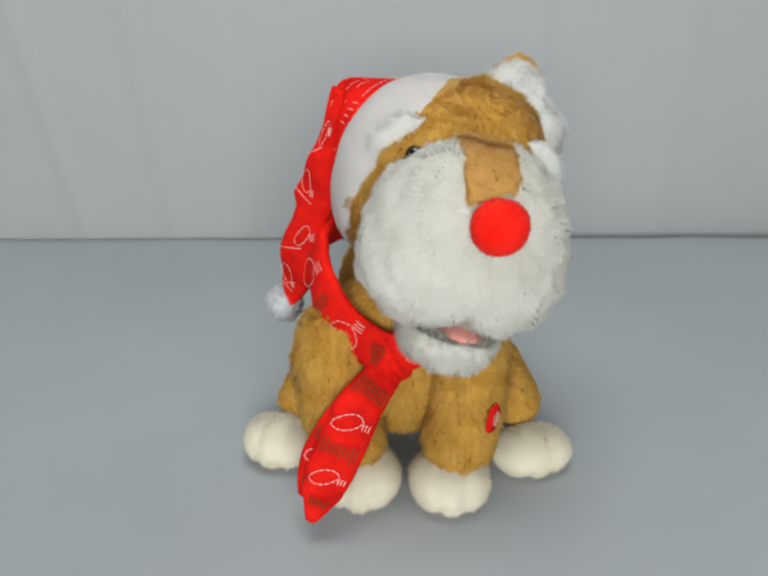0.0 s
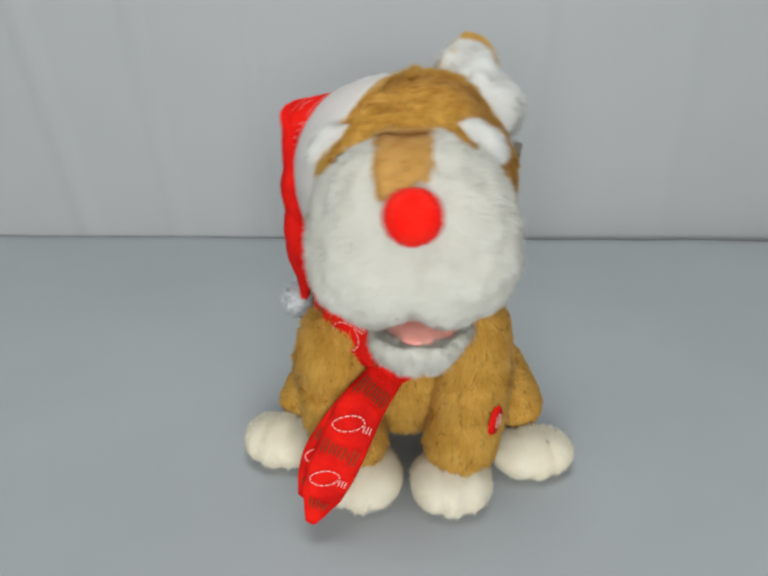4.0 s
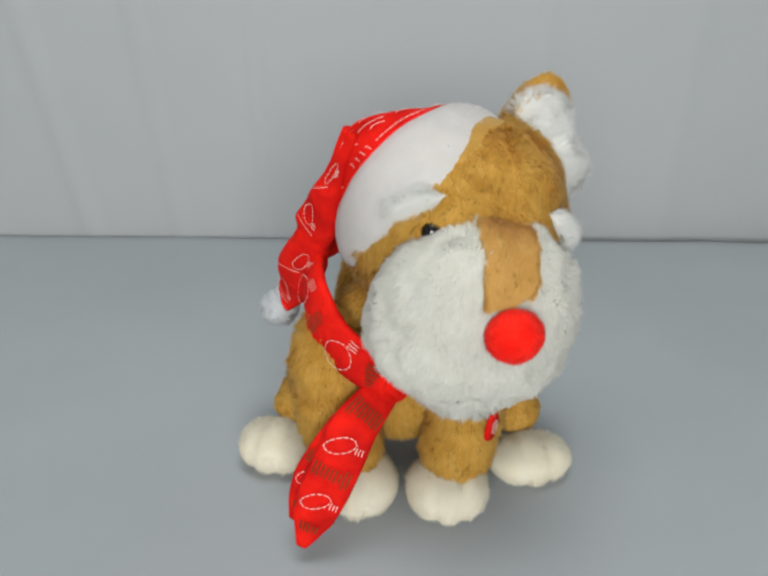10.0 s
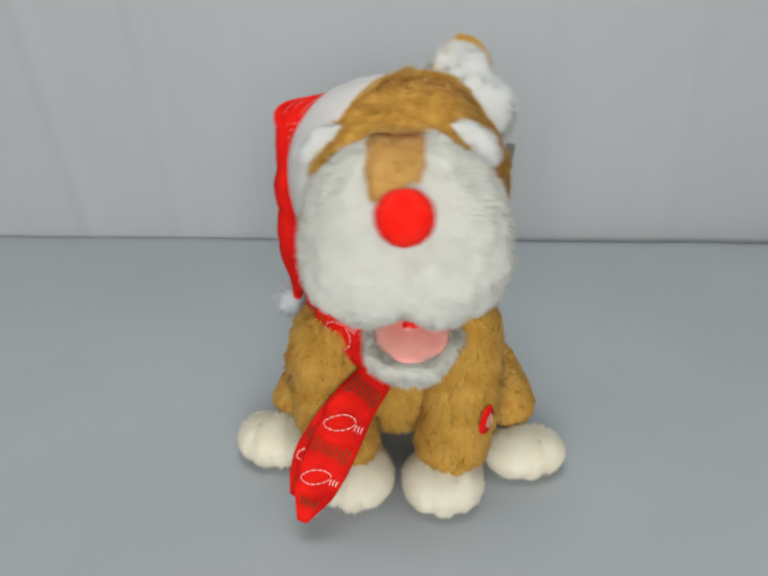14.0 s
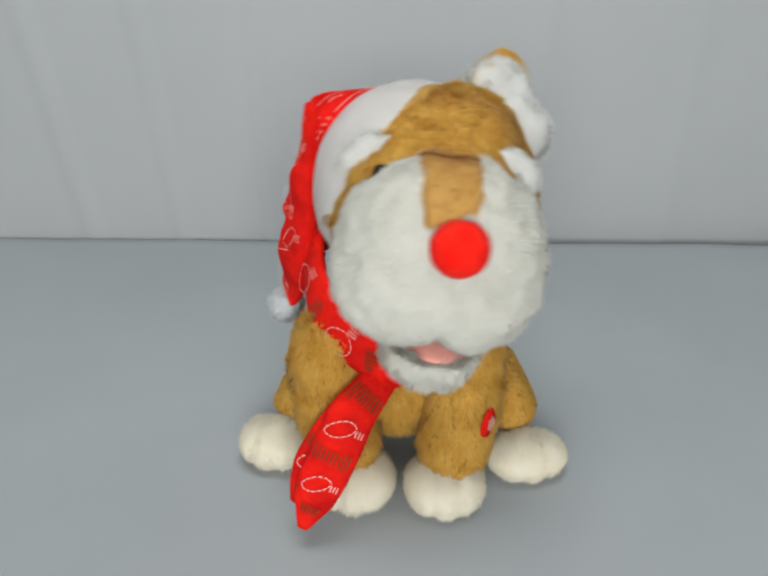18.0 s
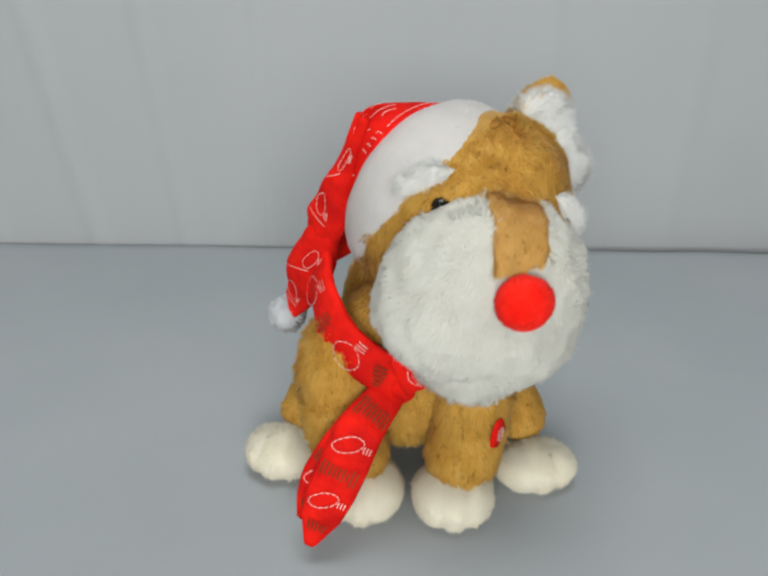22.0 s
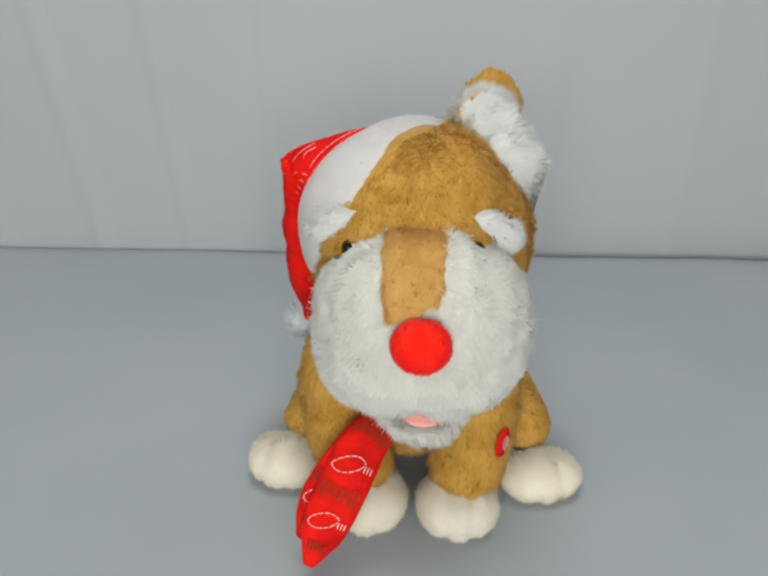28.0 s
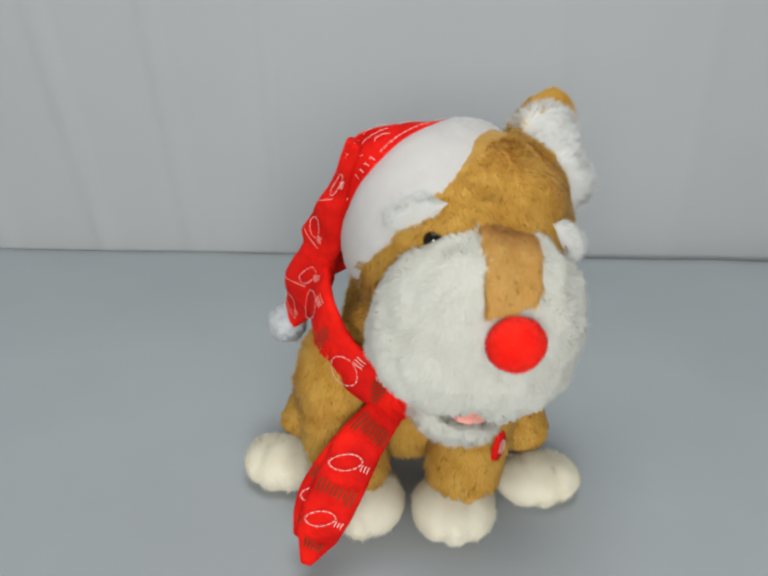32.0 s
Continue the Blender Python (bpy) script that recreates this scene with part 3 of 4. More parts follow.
def build_jaw():
    v, f = blob((0.0072, -0.054, -0.0610), (0.0262, 0.0335, 0.0200), (-10, 0, 0), 0.07, 0.012, rows=40, cols=56, fine=0.04)
    v[:, 2] = np.minimum(v[:, 2], -0.0600 - 0.12 * (v[:, 1] + 0.052))
    jaw = part("jaw", plush("jaw", [(on_neck(v) - HINGE, f)], 30000, 0.0095, comb=FACE_M @ np.array([0, -0.4, -1.0]), clump=0.7, frizz=0.4, lean=2.0, seed=41, wisp=0.005, pull=0.5,
                            keep=lambda b: (((to_face(b + HINGE) - np.array([0.0085, -0.055, 0])) / np.array([0.0205, 0.0280, 1.0]))[:, :2] ** 2).sum(1) + (to_face(b + HINGE)[:, 2] < -0.0602 - 0.12 * (to_face(b + HINGE)[:, 1] + 0.052)) > 1), [WHITE], head, "white plush lower jaw", HINGE)
    return jaw


jaw = build_jaw()
v, f = blob((0.0085, -0.0550, -0.0588), (0.0205, 0.0275, 0.0042), (-7, 0, 0))
mouth = part("mouth_lining", raw_mesh("mouth_lining", on_neck(v) - HINGE, [outward(v, f)[1]]), PINK, head, "pink felt mouth lining", HINGE)

v, f = blob((0.004, -0.0385, -0.0550), (0.0235, 0.0180, 0.0125))
part("throat", raw_mesh("throat", on_neck(v), [outward(v, f)[1]]), PINK, head, "pink felt at the back of the mouth")

# ---- the hat ----
hat = new("santa_hat")
hat.empty_display_size = 0.03
tagged(hat, "red printed cotton hat with white plush band and pompom", "hat")
_side = unit(np.cross(AXIS, np.array([0.0, 0.0, 1.0])))
_up = np.cross(_side, AXIS)


def cap_point(polar, around, radius):
    """Points over the head, by the angle from the hat's axis."""
    a, q = np.radians(around), np.radians(polar)
    wide = np.clip((polar - 46) / 32, 0, 1) * over_brow(HAT_AT + np.cos(a)[..., None] * _side + np.sin(a)[..., None] * _up)
    q = q + np.radians(9.0) * wide
    p = HAT_AT + radius[..., None] * (np.cos(q)[..., None] * AXIS + np.sin(q)[..., None] * (np.cos(a)[..., None] * _side + np.sin(a)[..., None] * _up))
    full = np.clip(unit(p) @ unit(np.array([-0.62, -0.10, 0.78])), 0, 1) ** 3
    tight = np.clip(unit(p) @ unit(np.array([-0.92, 0.0, -0.40])), 0, 1) ** 4
    flat = np.clip(unit(p) @ unit(np.array([0.15, 0.12, 0.98])), 0, 1) ** 3
    return p + unit(p) * (0.0020 * full - 0.0045 * tight - 0.0050 * flat)[..., None]


def hat_band():
    rows, cols = 22, 72
    e = np.linspace(0, 2 * math.pi, rows, endpoint=False)
    around = np.linspace(0, 360, cols, endpoint=False)
    pe, ar = np.meshgrid(e, around, indexing="ij")
    polar = 64.0 + 17.5 * np.sign(np.cos(pe)) * np.abs(np.cos(pe)) ** 0.8
    radius = 0.0590 + 0.0060 * np.sin(pe)
    v = cap_point(polar, ar, radius).reshape(-1, 3)
    f = grid_faces(rows + 1, cols) % (rows * cols)
    return v, f


v, f = hat_band()
v = v * (1 + 0.018 * waves(v, 0.022, 1)[:, None])
part("hat_band", plush("hat_band", [(on_neck(v), f)], 12000, 0.0012, width=0.0006, comb=(0, 0, -0.6), lean=5.0, clump=0.2, frizz=0.2, seed=51, pull=0.0), SNOW, hat, "white plush hat band")

CORNER = np.array([-0.0700, 0.0050, 0.0395])          # the fold from which the hat's end hangs


def hat_crown():
    rows, cols = 26, 64
    k = np.linspace(0, 1, rows)
    around = np.linspace(0, 360, cols, endpoint=False)
    kk, ar = np.meshgrid(k, around, indexing="ij")
    base = cap_point(np.full_like(ar, 50.0), ar, np.full_like(ar, 0.0600))
    mid = base[0].mean(0)
    end = CORNER + 0.0040 * np.stack([0.5 * np.cos(np.radians(ar)), np.cos(np.radians(ar)) * 0.6 + 0 * ar, np.sin(np.radians(ar))], -1)
    ring = base - mid
    shrink = (1 - kk[..., None]) ** 0.82
    center = mid + (CORNER - mid) * kk[..., None] ** 0.9 + np.array([0.002, 0.007, -0.001]) * np.sin(math.pi * kk)[..., None]
    v = center + ring * shrink * 1.02 + (end - CORNER) * kk[..., None] ** 2
    v = v.reshape(-1, 3)
    v = v * (1 + 0.03 * waves(v, 0.016, 2)[:, None])
    return v, grid_faces(rows, cols)


v, f = hat_crown()
v2, polys = capped(v, f, 26, 64)
crown = part("hat_crown", raw_mesh("hat_crown", on_neck(v2), polys), RED, hat, "red printed cotton crown of the hat")


def crown_line(a0, a1, k0, k1, count=26, dashes=0):
    """A printed line over the crown, by the angle round it and the way to its corner."""
    a = np.linspace(a0, a1, count)
    k = np.linspace(k0, k1, count) + 0.05 * np.sin(np.linspace(0, math.pi, count))
    g = v.reshape(26, 64, 3)
    i, j = k * 25, (a % 360) / 360 * 64
    i0, j0 = np.floor(i).astype(int), np.floor(j).astype(int)
    fi, fj = (i - i0)[:, None], (j - j0)[:, None]
    at = lambda r, c: g[np.clip(r, 0, 25), c % 64]
    p = (at(i0, j0) * (1 - fj) + at(i0, j0 + 1) * fj) * (1 - fi) + (at(i0 + 1, j0) * (1 - fj) + at(i0 + 1, j0 + 1) * fj) * fi
    out = unit(p - (CORNER * 0.45 + AXIS * 0.02))
    p = p + out * 0.0011
    side = unit(np.cross(np.gradient(p, axis=0), out)) * 0.00018
    q = np.concatenate([p - side, p + side])
    n = np.arange(count - 1)
    if dashes:
        n = n[n % dashes != 0]
    part("printed_line", raw_mesh("printed_line", on_neck(q), [np.stack([n, n + 1, n + 1 + count, n + count], -1)]), PRINT_WHITE, crown)


for a0 in (10, 100, 190, 280):
    crown_line(a0, a0 + 46, 0.16, 0.20, 40, 4)
    for k in range(4):
        crown_line(a0 + 52 + 6 * k, a0 + 55 + 6 * k, 0.15, 0.24, 6)
    crown_line(a0 + 20, a0 + 60, 0.52, 0.58)
for a0 in range(0, 360, 30):
    crown_line(a0, a0 + 17, 0.74, 0.77, 10)
    crown_line(a0 + 8, a0 + 22, 0.40, 0.44, 10)

# the hanging end: two stuffed lengths, one from the fold and one from the pompom
POM = np.array([-0.0675, 0.040, 0.0962])              # in the room, at rest


def hanging(name, half, thick, long):
    """A hanging length along its own -z, its face to -y."""
    pts = [(0, 0.0, -long * k) for k in np.linspace(0, 1, 9)]
    ob, face = band_part(name, (pts, [(-0.25, -1, 0)] * 9, half, thick), RED, hat, "red printed cotton end of the hat", rows=36)
    for k, t in enumerate((0.30, 0.68)):
        printed_oval(face, 0.30 - 0.45 * (k % 2), t, 0.34, 0.075, ob, (0, 0, 0), (-0.16, 0.10, -0.12)[k], 0.00034)
        stroke("printed_line", face, [(s, t + 0.13 + (0.08, -0.06, 0.05)[k] * s) for s in np.linspace(-0.35, 0.75, 24)], 0.00034, PRINT_WHITE, ob)
    return ob


tail_upper = hanging("hat_tail", (0.0042, 0.0048, 0.0058, 0.0080, 0.0108, 0.0128, 0.0105), (0.003, 0.004, 0.005, 0.0065, 0.0080, 0.0072, 0.0035), 0.080)
tail_lower = hanging("hat_tip", (0.0062, 0.0100, 0.0140, 0.0158, 0.0132, 0.0088, 0.0025), (0.0035, 0.0068, 0.0088, 0.0085, 0.0075, 0.0045, 0.002), 0.078)
pompom = part("pompom", plush("pompom", [blob((0, 0, 0), (0.0102, 0.0102, 0.0102), lumps=0.05, size=0.01)], 7000, 0.0038, width=0.0004, comb=(0, 0, -0.2), lean=0.5, seed=61),
              SNOW, hat, "white plush pompom")

# ---- the scarf ----
scarf = new("scarf")
scarf.empty_display_size = 0.03
tagged(scarf, "red printed cotton scarf knotted round the dog's neck", "scarf")
KNOT = np.array([0.0010, -0.0310, 0.0875])


def build_scarf():
    n, pts, nor = 25, [], []
    for k in range(n):
        a = math.radians(-100 + 360 * k / (n - 1))
        x, y = 0.011 + (0.0475 if math.cos(a) > 0 else 0.0545) * math.cos(a), 0.014 + 0.0505 * math.sin(a)
        off = (math.degrees(a) + 100 + 180) % 360 - 180
        pts.append((x, y, 0.141 + 0.20 * (y - 0.014) - 0.034 * math.exp(-(off / (30 if off > 0 else 58)) ** 2)))
        nor.append((math.cos(a), math.sin(a) - 0.7 * (math.sin(a) < 0.5), 0.1))
    collar, face = band_part("collar", (pts, nor, [0.0126] * 3, [0.0040] * 3), RED, scarf, "red printed neck band", rows=90, cols=16)
    for k in range(9):
        printed_oval(face, -0.1, 0.04 + k * 0.11, 0.62, 0.022, collar, (0, 0, 0))
        printed_bars(face, 0.0, 0.095 + k * 0.11, 0.9, 0.022, 6, collar, (0, 0, 0), k)
    v, f = blob(KNOT, (0.0125, 0.0070, 0.0095), (0, 35, 0), 0.18, 0.010)
    part("knot", raw_mesh("knot", v, [outward(v, f)[1]]), RED, scarf, "red cotton knot")
    ends = (((0.0015, -0.0265, 0.0880), (-0.0180, -0.0525, 0.0750), (-0.0330, -0.0650, 0.0440), (-0.0455, -0.0720, 0.0125),
             (0.0090, 0.0112, 0.0130, 0.0136, 0.0134, 0.0110, 0.0030), 0.0),
            ((0.0000, -0.0250, 0.0865), (-0.0225, -0.0465, 0.0735), (-0.0400, -0.0555, 0.0470), (-0.0490, -0.0600, 0.0200),
             (0.0040, 0.0060, 0.0085, 0.0100, 0.0100, 0.0088, 0.0050), 0.15))
    for a, b, c, d, half, off in ends:
        end, face = band_part("scarf_end", ((a, b, c, d), [(-0.12, -1, 0.35)] * 4, half, (0.0050, 0.0060, 0.0055, 0.0045, 0.0040, 0.0035, 0.0015)), RED, scarf,
                              "red hanging scarf end with white printed ovals", rows=48)
        for k, t in enumerate((0.415 - off * 0.3, 0.71 - off * 0.3)):
            printed_oval(face, -0.16, t, 0.60, 0.041, end, (0, 0, 0), -0.05)
        for k, t in enumerate((0.25, 0.56, 0.86)):
            printed_bars(face, 0.0, t, 1.45 if t < 0.8 else 0.9, 0.10 if t < 0.8 else 0.07, 9 if t < 0.8 else 5, end, (0, 0, 0), k)


build_scarf()

# ---- how it moves ----
# the toy creeps on the table: seconds, millimetres to the side and back, degrees
TOY_ROWS = [
    (0, 4.551, -1.194, -0.045), (0.5, 4.113, -0.669, -0.089), (1, 3.137, -1.784, -0.12), (1.5, 1.59, -2.541, 0.007), (2, 4.019, -2.443, -0.119),
    (2.5, 3.834, -4.661, 0.327), (3, 4.635, -5.096, 0.248), (3.5, 6.263, -1.832, 0.051), (5.5, 3.402, -4.473, 0.043), (6, 4.908, -6.489, 0.136),
    (6.5, 4.165, -5.68, 0.077), (7, 2.951, -6.069, 0.096), (7.5, 2.395, -4.091, -0.234), (8, 1.429, -5.129, -0.223), (8.5, 2.085, -6.276, -0.038),
    (9, 1.444, -8.277, 0.121), (9.5, 1.882, -8.574, 0.256), (10, 2.422, -6.71, 0.174), (10.5, 1.288, -4.022, -0.084), (11, 1.009, -2.925, -0.075),
    (11.5, 0.567, -1.738, -0.033), (12, 0.585, -1.982, 0.014), (12.5, 0.217, -1.228, 0.125), (13, -0.123, -0.185, 0.05), (13.5, -0.843, -0.055, 0.195),
    (14, -0.081, 0.327, 0.181), (14.5, -0.797, -2.128, 0.245), (16.5, -0.94, -4.607, 0.547), (17, -0.357, -2.846, 0.196), (17.5, -0.677, -0.901, 0.108),
    (18, -0.071, -1.201, 0.084), (18.5, 2.231, -2.696, 0.236), (19, 0.462, -5.11, 0.39), (19.5, 1.66, -4.696, 0.51), (20, 1.393, -4.682, 0.471),
    (20.5, 0.736, -2.603, 0.277), (21, 1.347, -1.843, 0.136), (21.5, 2.647, -3.351, 0.111), (22, 3.01, -3.782, 0.194), (22.5, 2.973, -2.79, 0.366),
    (23, 2.907, -2.434, 0.472), (23.5, 3.259, -2.082, 0.427), (24, 2.111, -1.026, 0.323), (24.5, 2.149, -0.034, 0.254), (25, 2.707, -2.746, 0.275),
    (25.5, 3.194, -3.444, 0.444), (27.5, 1.89, -5.26, 0.502), (28, 2.677, -6.472, 0.494), (28.5, 3.801, -4.533, 0.421), (29, 2.976, -3.971, 0.636),
    (29.5, 2.238, -3.555, 0.409), (30, 1.395, -5.288, 0.412), (30.5, 1.914, -6.008, 0.274), (31, 1.357, -4.982, 0.134), (31.5, -0.504, -5.595, 0.182),
    (32, -0.56, -8.187, 0.157),
]
# the head sways and nods, the mouth opens: seconds, turn, nod, opening
HEAD_ROWS = [
    (0, 14.16, -2.45, 0.38), (0.2, 11, -4.05, 0.3), (0.4, 0.06, -5.22, 0.7), (0.6, 5.77, -2.5, 1), (0.8, 18.34, 4.22, 0.3), (1, 18.05, 4.15, 0.4),
    (1.2, 16.97, 4.9, 0.15), (1.4, 2.4, 4.75, 0.5), (1.6, 1.83, 9.21, 0.15), (1.8, 17.9, 15.86, 0.2), (2, 22.51, 19.69, 0.1), (2.2, 4.1, 19.77, 0),
    (2.4, 0.72, 21.04, 0), (2.6, 20.31, 22.77, 0), (2.8, 15.56, 18.56, 0), (3, -0.35, 12.22, 0), (3.2, 5.93, 5.09, 0), (3.4, 10.89, 2.97, 0),
    (3.5, 10.53, 3.05, 0), (3.65, 11.3, 0.33, 0), (3.9, -0.25, -5.22, 0.4), (4.25, 14.29, -4.97, 0.7), (4.65, 0, 1.2, 0.3), (5, 18.44, 11.09, 0),
    (5.3, 13.52, 15.59, 0), (5.5, 4.52, 15.71, 0), (5.6, 0.16, 16.57, 0), (5.8, 8.92, 20.82, 0), (6, 25.38, 25.07, 0), (6.2, 9.16, 20.46, 0),
    (6.4, -0.85, 15.59, 0), (6.6, 15.75, 12.86, 0), (6.8, 20.46, 11.04, 0), (7, 19.78, 10.97, 0), (7.2, 11.12, 3.71, 0), (7.4, 0.18, -4.66, 0),
    (7.6, 5.41, -7.14, 0), (7.8, 17.34, -1.32, 0), (8, 4.04, -3.44, 0), (8.2, 0.56, -1.38, 0), (8.4, 16.42, 7.13, 0), (8.6, 15.99, 9.63, 0),
    (8.8, 0.86, 11.37, 0), (9, 6.11, 15.38, 0), (9.2, 23.41, 21.81, 0), (9.4, 15.19, 22.56, 0), (9.6, -0.44, 20.8, 0), (9.8, 12.51, 17.41, 0),
    (10, 22.95, 18.53, 0), (10.2, 3.54, 5.87, 0), (10.4, -0.8, 0.24, 0), (10.6, -0.87, 0.38, 0), (10.8, -0.85, 0.46, 0), (11, -0.68, 0.79, 0.8),
    (11.2, -0.64, 0.58, 0.6), (11.4, -0.46, 0.62, 0.8), (11.6, -0.45, 0.32, 0), (11.8, -0.31, 0.41, 0.6), (12, -0.47, 0.94, 0.6), (12.2, -0.3, 0.7, 0),
    (12.4, -0.28, 0.68, 0.9), (12.6, -0.25, 0.72, 0.1), (12.8, -0.22, 0.82, 1), (13, -0.18, 0.92, 0), (13.2, -0.13, 0.52, 0), (13.4, 0.21, 0.15, 0.2),
    (13.6, 10.3, -3.25, 1), (13.8, 15.97, -2.29, 0.7), (14, 3.09, -5.64, 1), (14.2, 1.44, -4.02, 0.8), (14.4, 15.61, 2.53, 0.3), (14.5, 18.99, 5.32, 0.15),
    (14.65, 17.82, 9.3, 0), (14.95, 1.43, 14.65, 0.4), (15.35, 26.36, 24.56, 0), (15.75, 0.69, 22.7, 0.3), (16.2, 26.31, 23.48, 0), (16.5, 9.57, 16.81, 0),
    (16.6, 1.63, 13.93, 0.5), (16.8, 1.44, 8.31, 0.6), (17, 14.94, 4.02, 0.75), (17.2, 14.99, -0.43, 0), (17.4, 1.61, -7.17, 1), (17.5, 0.05, -6.64, 1),
    (17.6, 2.8, -6.58, 0), (17.8, 16.16, 0.24, 1), (18, 10.28, 0.69, 0.45), (18.2, 0.13, 1.96, 0.6), (18.4, 10.22, 7.97, 0), (18.6, 23.41, 14.95, 0.3),
    (18.8, 7.93, 15.69, 0.4), (19, -0.16, 17.61, 0.5), (19.2, 13.6, 21.8, 0.1), (19.4, 26.25, 25.64, 0.2), (19.6, 5.48, 18.02, 0), (19.8, 0.66, 16.55, 0.4),
    (20, 16.85, 12.32, 0), (20.2, 17.05, 8.11, 0.8), (20.4, 2.21, -3.24, 0.6), (20.6, 1.01, -6.73, 0.7), (20.8, 13.77, -3.51, 0.7), (21, 10.81, -2.31, 0.4),
    (21.2, -0.17, -2.47, 0.6), (21.4, 7.6, 3.16, 0.4), (21.6, 16.41, 8.63, 0), (21.8, 16.01, 8.26, 0), (22, 20.72, 10.57, 0), (22.2, 4.94, 11.74, 0.4),
    (22.4, 0.6, 14.65, 0.4), (22.6, 17.75, 20.63, 0.4), (22.8, 24.7, 23.69, 0), (23, 4.44, 22.07, 0.35), (23.2, 2.05, 17.89, 0), (23.4, 20.86, 19.16, 0.2),
    (23.6, 12.9, 12.65, 0.6), (23.8, 0.01, 2.53, 0.5), (24, 4.01, -2.88, 0.6), (24.2, 15.01, -2.62, 0.5), (24.4, 8.1, -5.57, 0.1), (24.6, -0.01, -3.92, 0.4),
    (24.8, 10.61, 0.77, 1), (25, 18.64, 6.07, 0.1), (25.2, 3.97, 6.76, 0.7), (25.5, 8.75, 11.97, 0.3), (25.7, 19.6, 16.4, 0.1), (26.05, 0.19, 17.54, 0.4),
    (26.4, 16.13, 19.69, 0), (26.7, 5.99, 15.72, 0.4), (27, 4.43, 15.07, 0), (27.2, 4.42, 14.78, 0.5), (27.5, 4.44, 14.7, 0.4), (27.8, 4.44, 14.73, 0),
    (28, 4.52, 15.07, 0.45), (28.2, 4.56, 14.85, 0), (28.4, 4.78, 14.65, 0), (28.6, 4.76, 14.81, 0.45), (28.8, 4.44, 14.89, 0.4), (29, 4.5, 14.99, 0.4),
    (29.2, 4.4, 14.5, 0.2), (29.4, 4.54, 14.48, 0), (29.6, 4.45, 14.32, 0), (29.8, 4.35, 14.26, 0), (30, -0.46, 12.18, 0.55), (30.1, 0.72, 9.15, 0.6),
    (30.2, 6.98, 5.27, 0.5), (30.3, 13.51, 4.07, 0.3), (30.4, 17.15, 3.24, 0), (30.5, 16.46, 1.65, 1), (30.6, 8.92, -3.44, 0.9), (30.7, 2.49, -6.07, 0),
    (30.8, -0.11, -5.39, 0.9), (30.9, 1.81, -4.9, 1), (31, 8.63, -2.62, 0.8), (31.1, 15.63, 0.55, 0.7), (31.2, 18.66, 2.82, 0.5), (31.3, 12.41, 1.71, 0),
    (31.4, 3.97, 1.41, 0), (31.5, -0.11, 3.12, 0.7), (31.6, 0.72, 5.15, 0.7), (31.7, 7.31, 8.04, 0.6), (31.8, 16.4, 11.74, 0.3), (32, 21.21, 16.19, 0.35),
]


def glide(rows, t):
    """Smooth value of rows at t (Catmull-Rom)."""
    r = np.array(rows, float)
    i = int(np.clip(np.searchsorted(r[:, 0], t, side="right") - 1, 0, len(r) - 2))
    h = r[i + 1, 0] - r[i, 0]
    u = np.clip((t - r[i, 0]) / h, 0, 1)
    a, b = r[max(i - 1, 0)], r[min(i + 2, len(r) - 1)]
    p0, p1 = r[i, 1:], r[i + 1, 1:]
    m0 = (p1 - a[1:]) / max(r[i + 1, 0] - a[0], 1e-6) * h
    m1 = (b[1:] - p0) / max(b[0] - r[i, 0], 1e-6) * h
    return (2 * u**3 - 3 * u**2 + 1) * p0 + (u**3 - 2 * u**2 + u) * m0 + (3 * u**2 - 2 * u**3) * p1 + (u**3 - u**2) * m1


def pointing(at, target, twist=(0, -1, 0)):
    """A pose whose -z points from at to target, with its -y towards twist."""
    down = Vector(unit(np.array(target) - np.array(at)))
    z = -down
    y = -Vector(twist)
    y = (y - z * y.dot(z)).normalized()
    x = y.cross(z)
    m = Matrix((x, y, z)).transposed().to_4x4()
    m.translation = Vector(at)
    return m


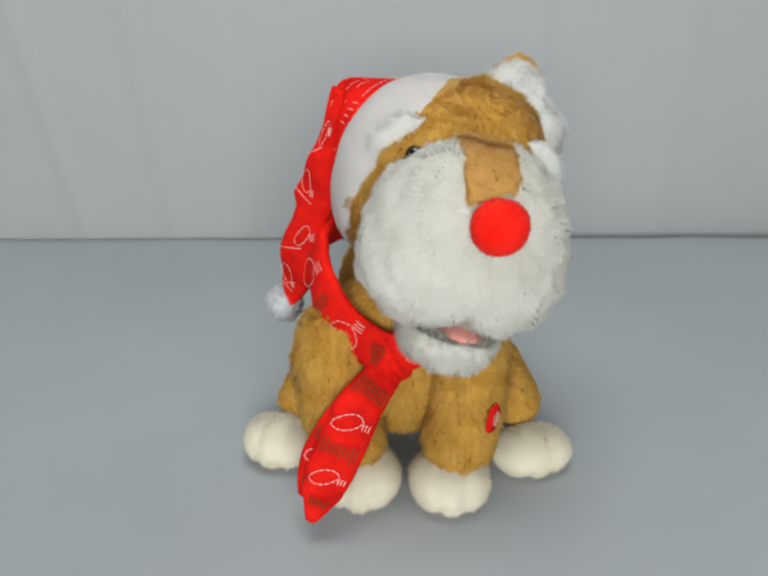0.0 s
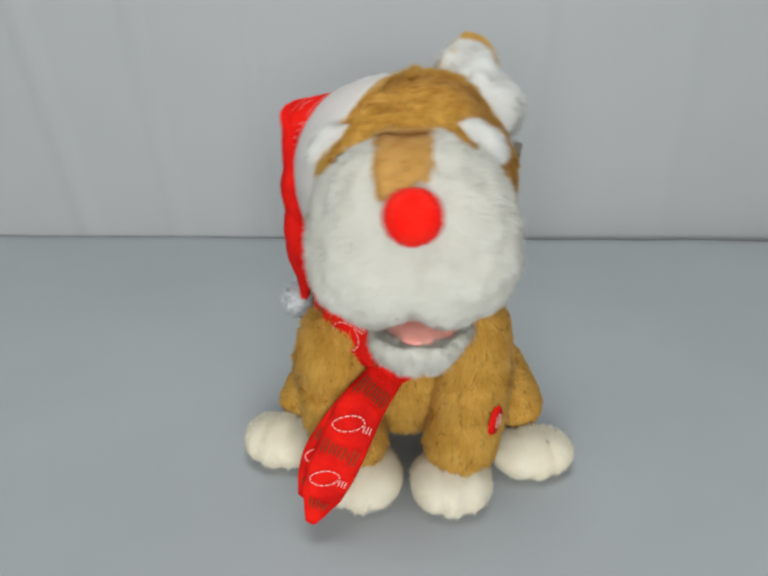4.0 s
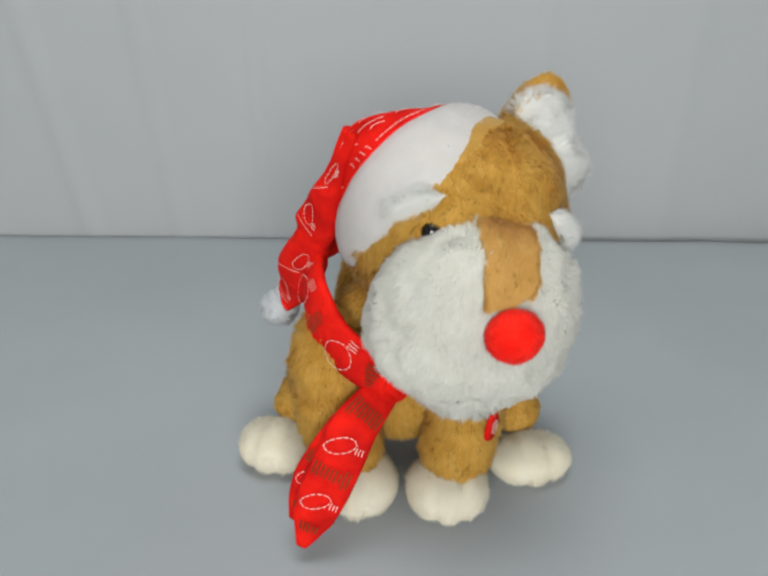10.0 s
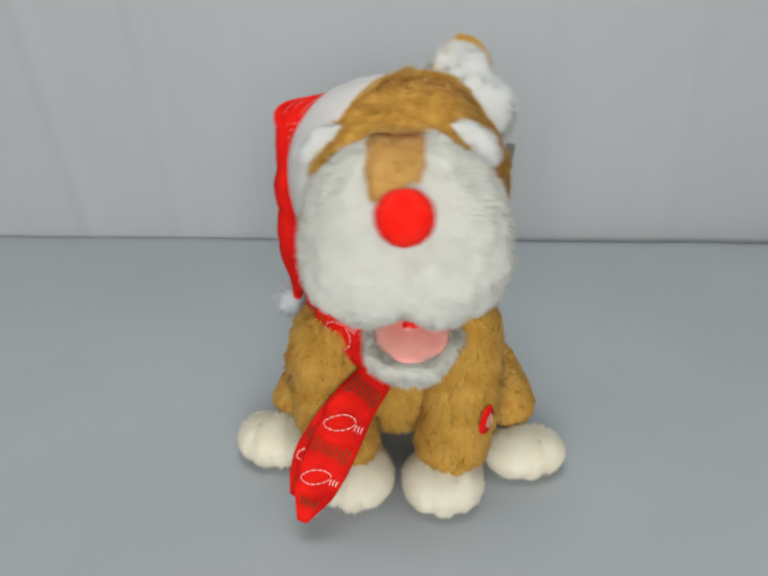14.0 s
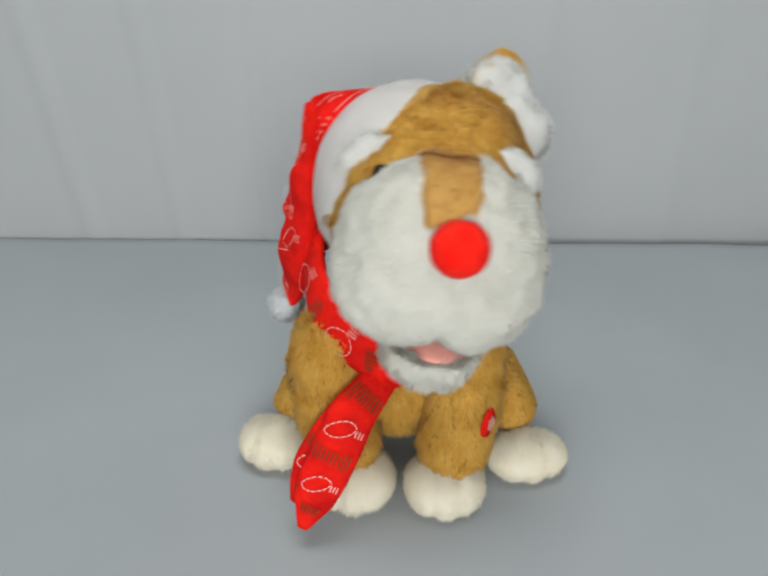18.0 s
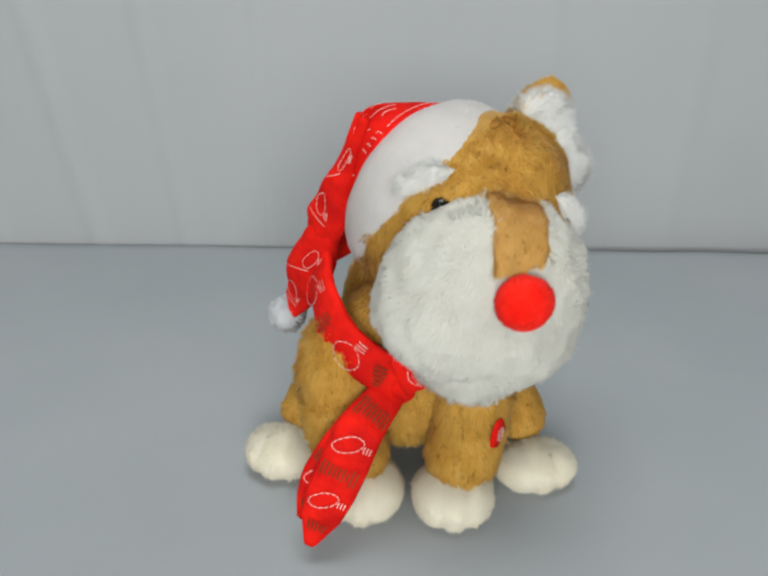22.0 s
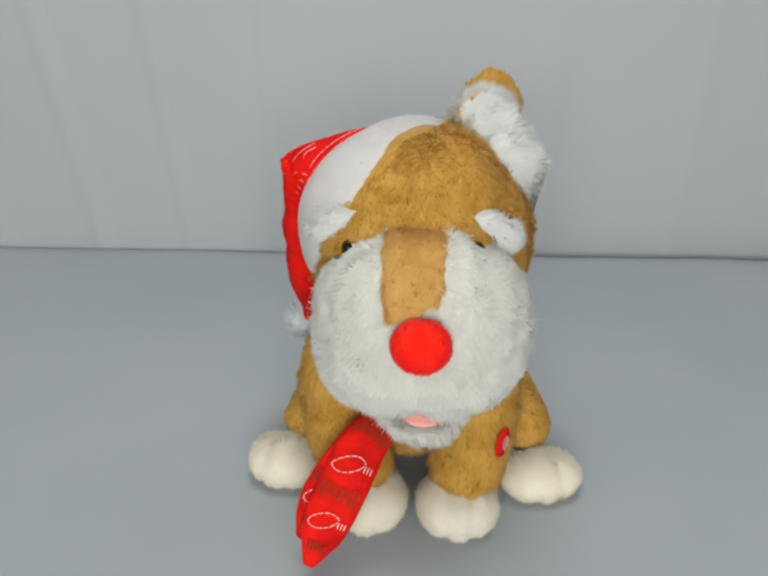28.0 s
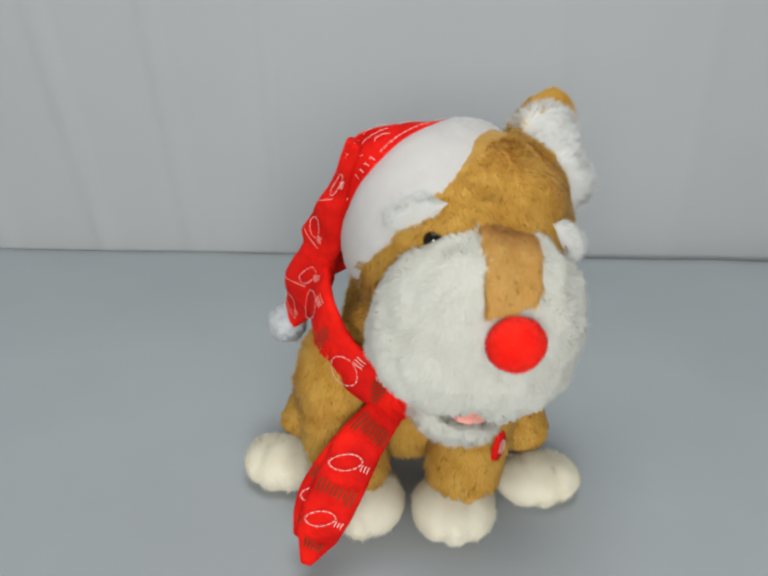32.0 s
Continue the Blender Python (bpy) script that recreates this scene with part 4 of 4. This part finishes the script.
def motions():
    times = [k / 10 for k in range(321)]
    rows = {ob: [] for ob in (dog, head, jaw, mouth, hat, tail_upper, tail_lower, pompom, scarf)}
    neck = Matrix.Translation(Vector(NECK - ROOT))
    for t in times:
        x, y, turn = glide(TOY_ROWS, t)
        toy = pose(ROOT[0] + x / 1000, ROOT[1] + y / 1000, 0, 0, 0, turn)
        yaw, nod, opening = glide(HEAD_ROWS, t)
        opening = min(max(opening, 0), 1)
        lean = 1.357 * yaw - 1.923 * yaw * math.radians(nod)
        head_pose = neck @ pose(0, 0, 0, 0, 0, yaw) @ pose(0, 0, 0, 0, lean, 0) @ pose(0, 0, 0, nod, 0, 0)
        rows[dog].append((t, toy))
        rows[head].append((t, head_pose))
        chin = Matrix.Translation(Vector(HINGE)) @ FACE.to_3x3().to_4x4() @ pose(0, 0, 0, 31 * opening**0.75 - 9, 0, 0) @ FACE.to_3x3().to_4x4().inverted()
        rows[jaw].append((t, chin))
        rows[mouth].append((t, chin))
        hat_pose = toy @ head_pose
        rows[hat].append((t, hat_pose))
        slack = 0.011 * (1 - min(max(yaw / 16.0, 0), 1))
        pom = hat_pose.inverted() @ toy @ Vector(POM - ROOT + np.array([0.004 + slack, slack * 0.5, 0]))
        fold = Vector(on_neck(CORNER[None])[0])
        swing = radians(78 - 62 * min(max(yaw / 15.0, 0), 1))
        front = hat_pose.inverted().to_3x3() @ Vector((-math.sin(swing), -math.cos(swing), 0))
        rows[tail_upper].append((t, pointing(fold, pom, front)))
        away = (fold - pom).normalized() * 0.078
        rows[tail_lower].append((t, pointing(pom + away, pom, front)))
        rows[pompom].append((t, Matrix.Translation(pom + hat_pose.inverted().to_3x3() @ Vector((-0.005, 0.005, -0.002)))))
        sx, sd = 0.04 + 0.07 * yaw - 0.10 * nod, -0.81 - 0.205 * yaw + 0.544 * nod
        rows[scarf].append((t, toy @ Matrix.Translation(Vector((sx / 1000 - ROOT[0], -0.9 * sd / 1000 - ROOT[1], -0.44 * sd / 1000)))))
    for ob, r in rows.items():
        walk(ob, r)


motions()
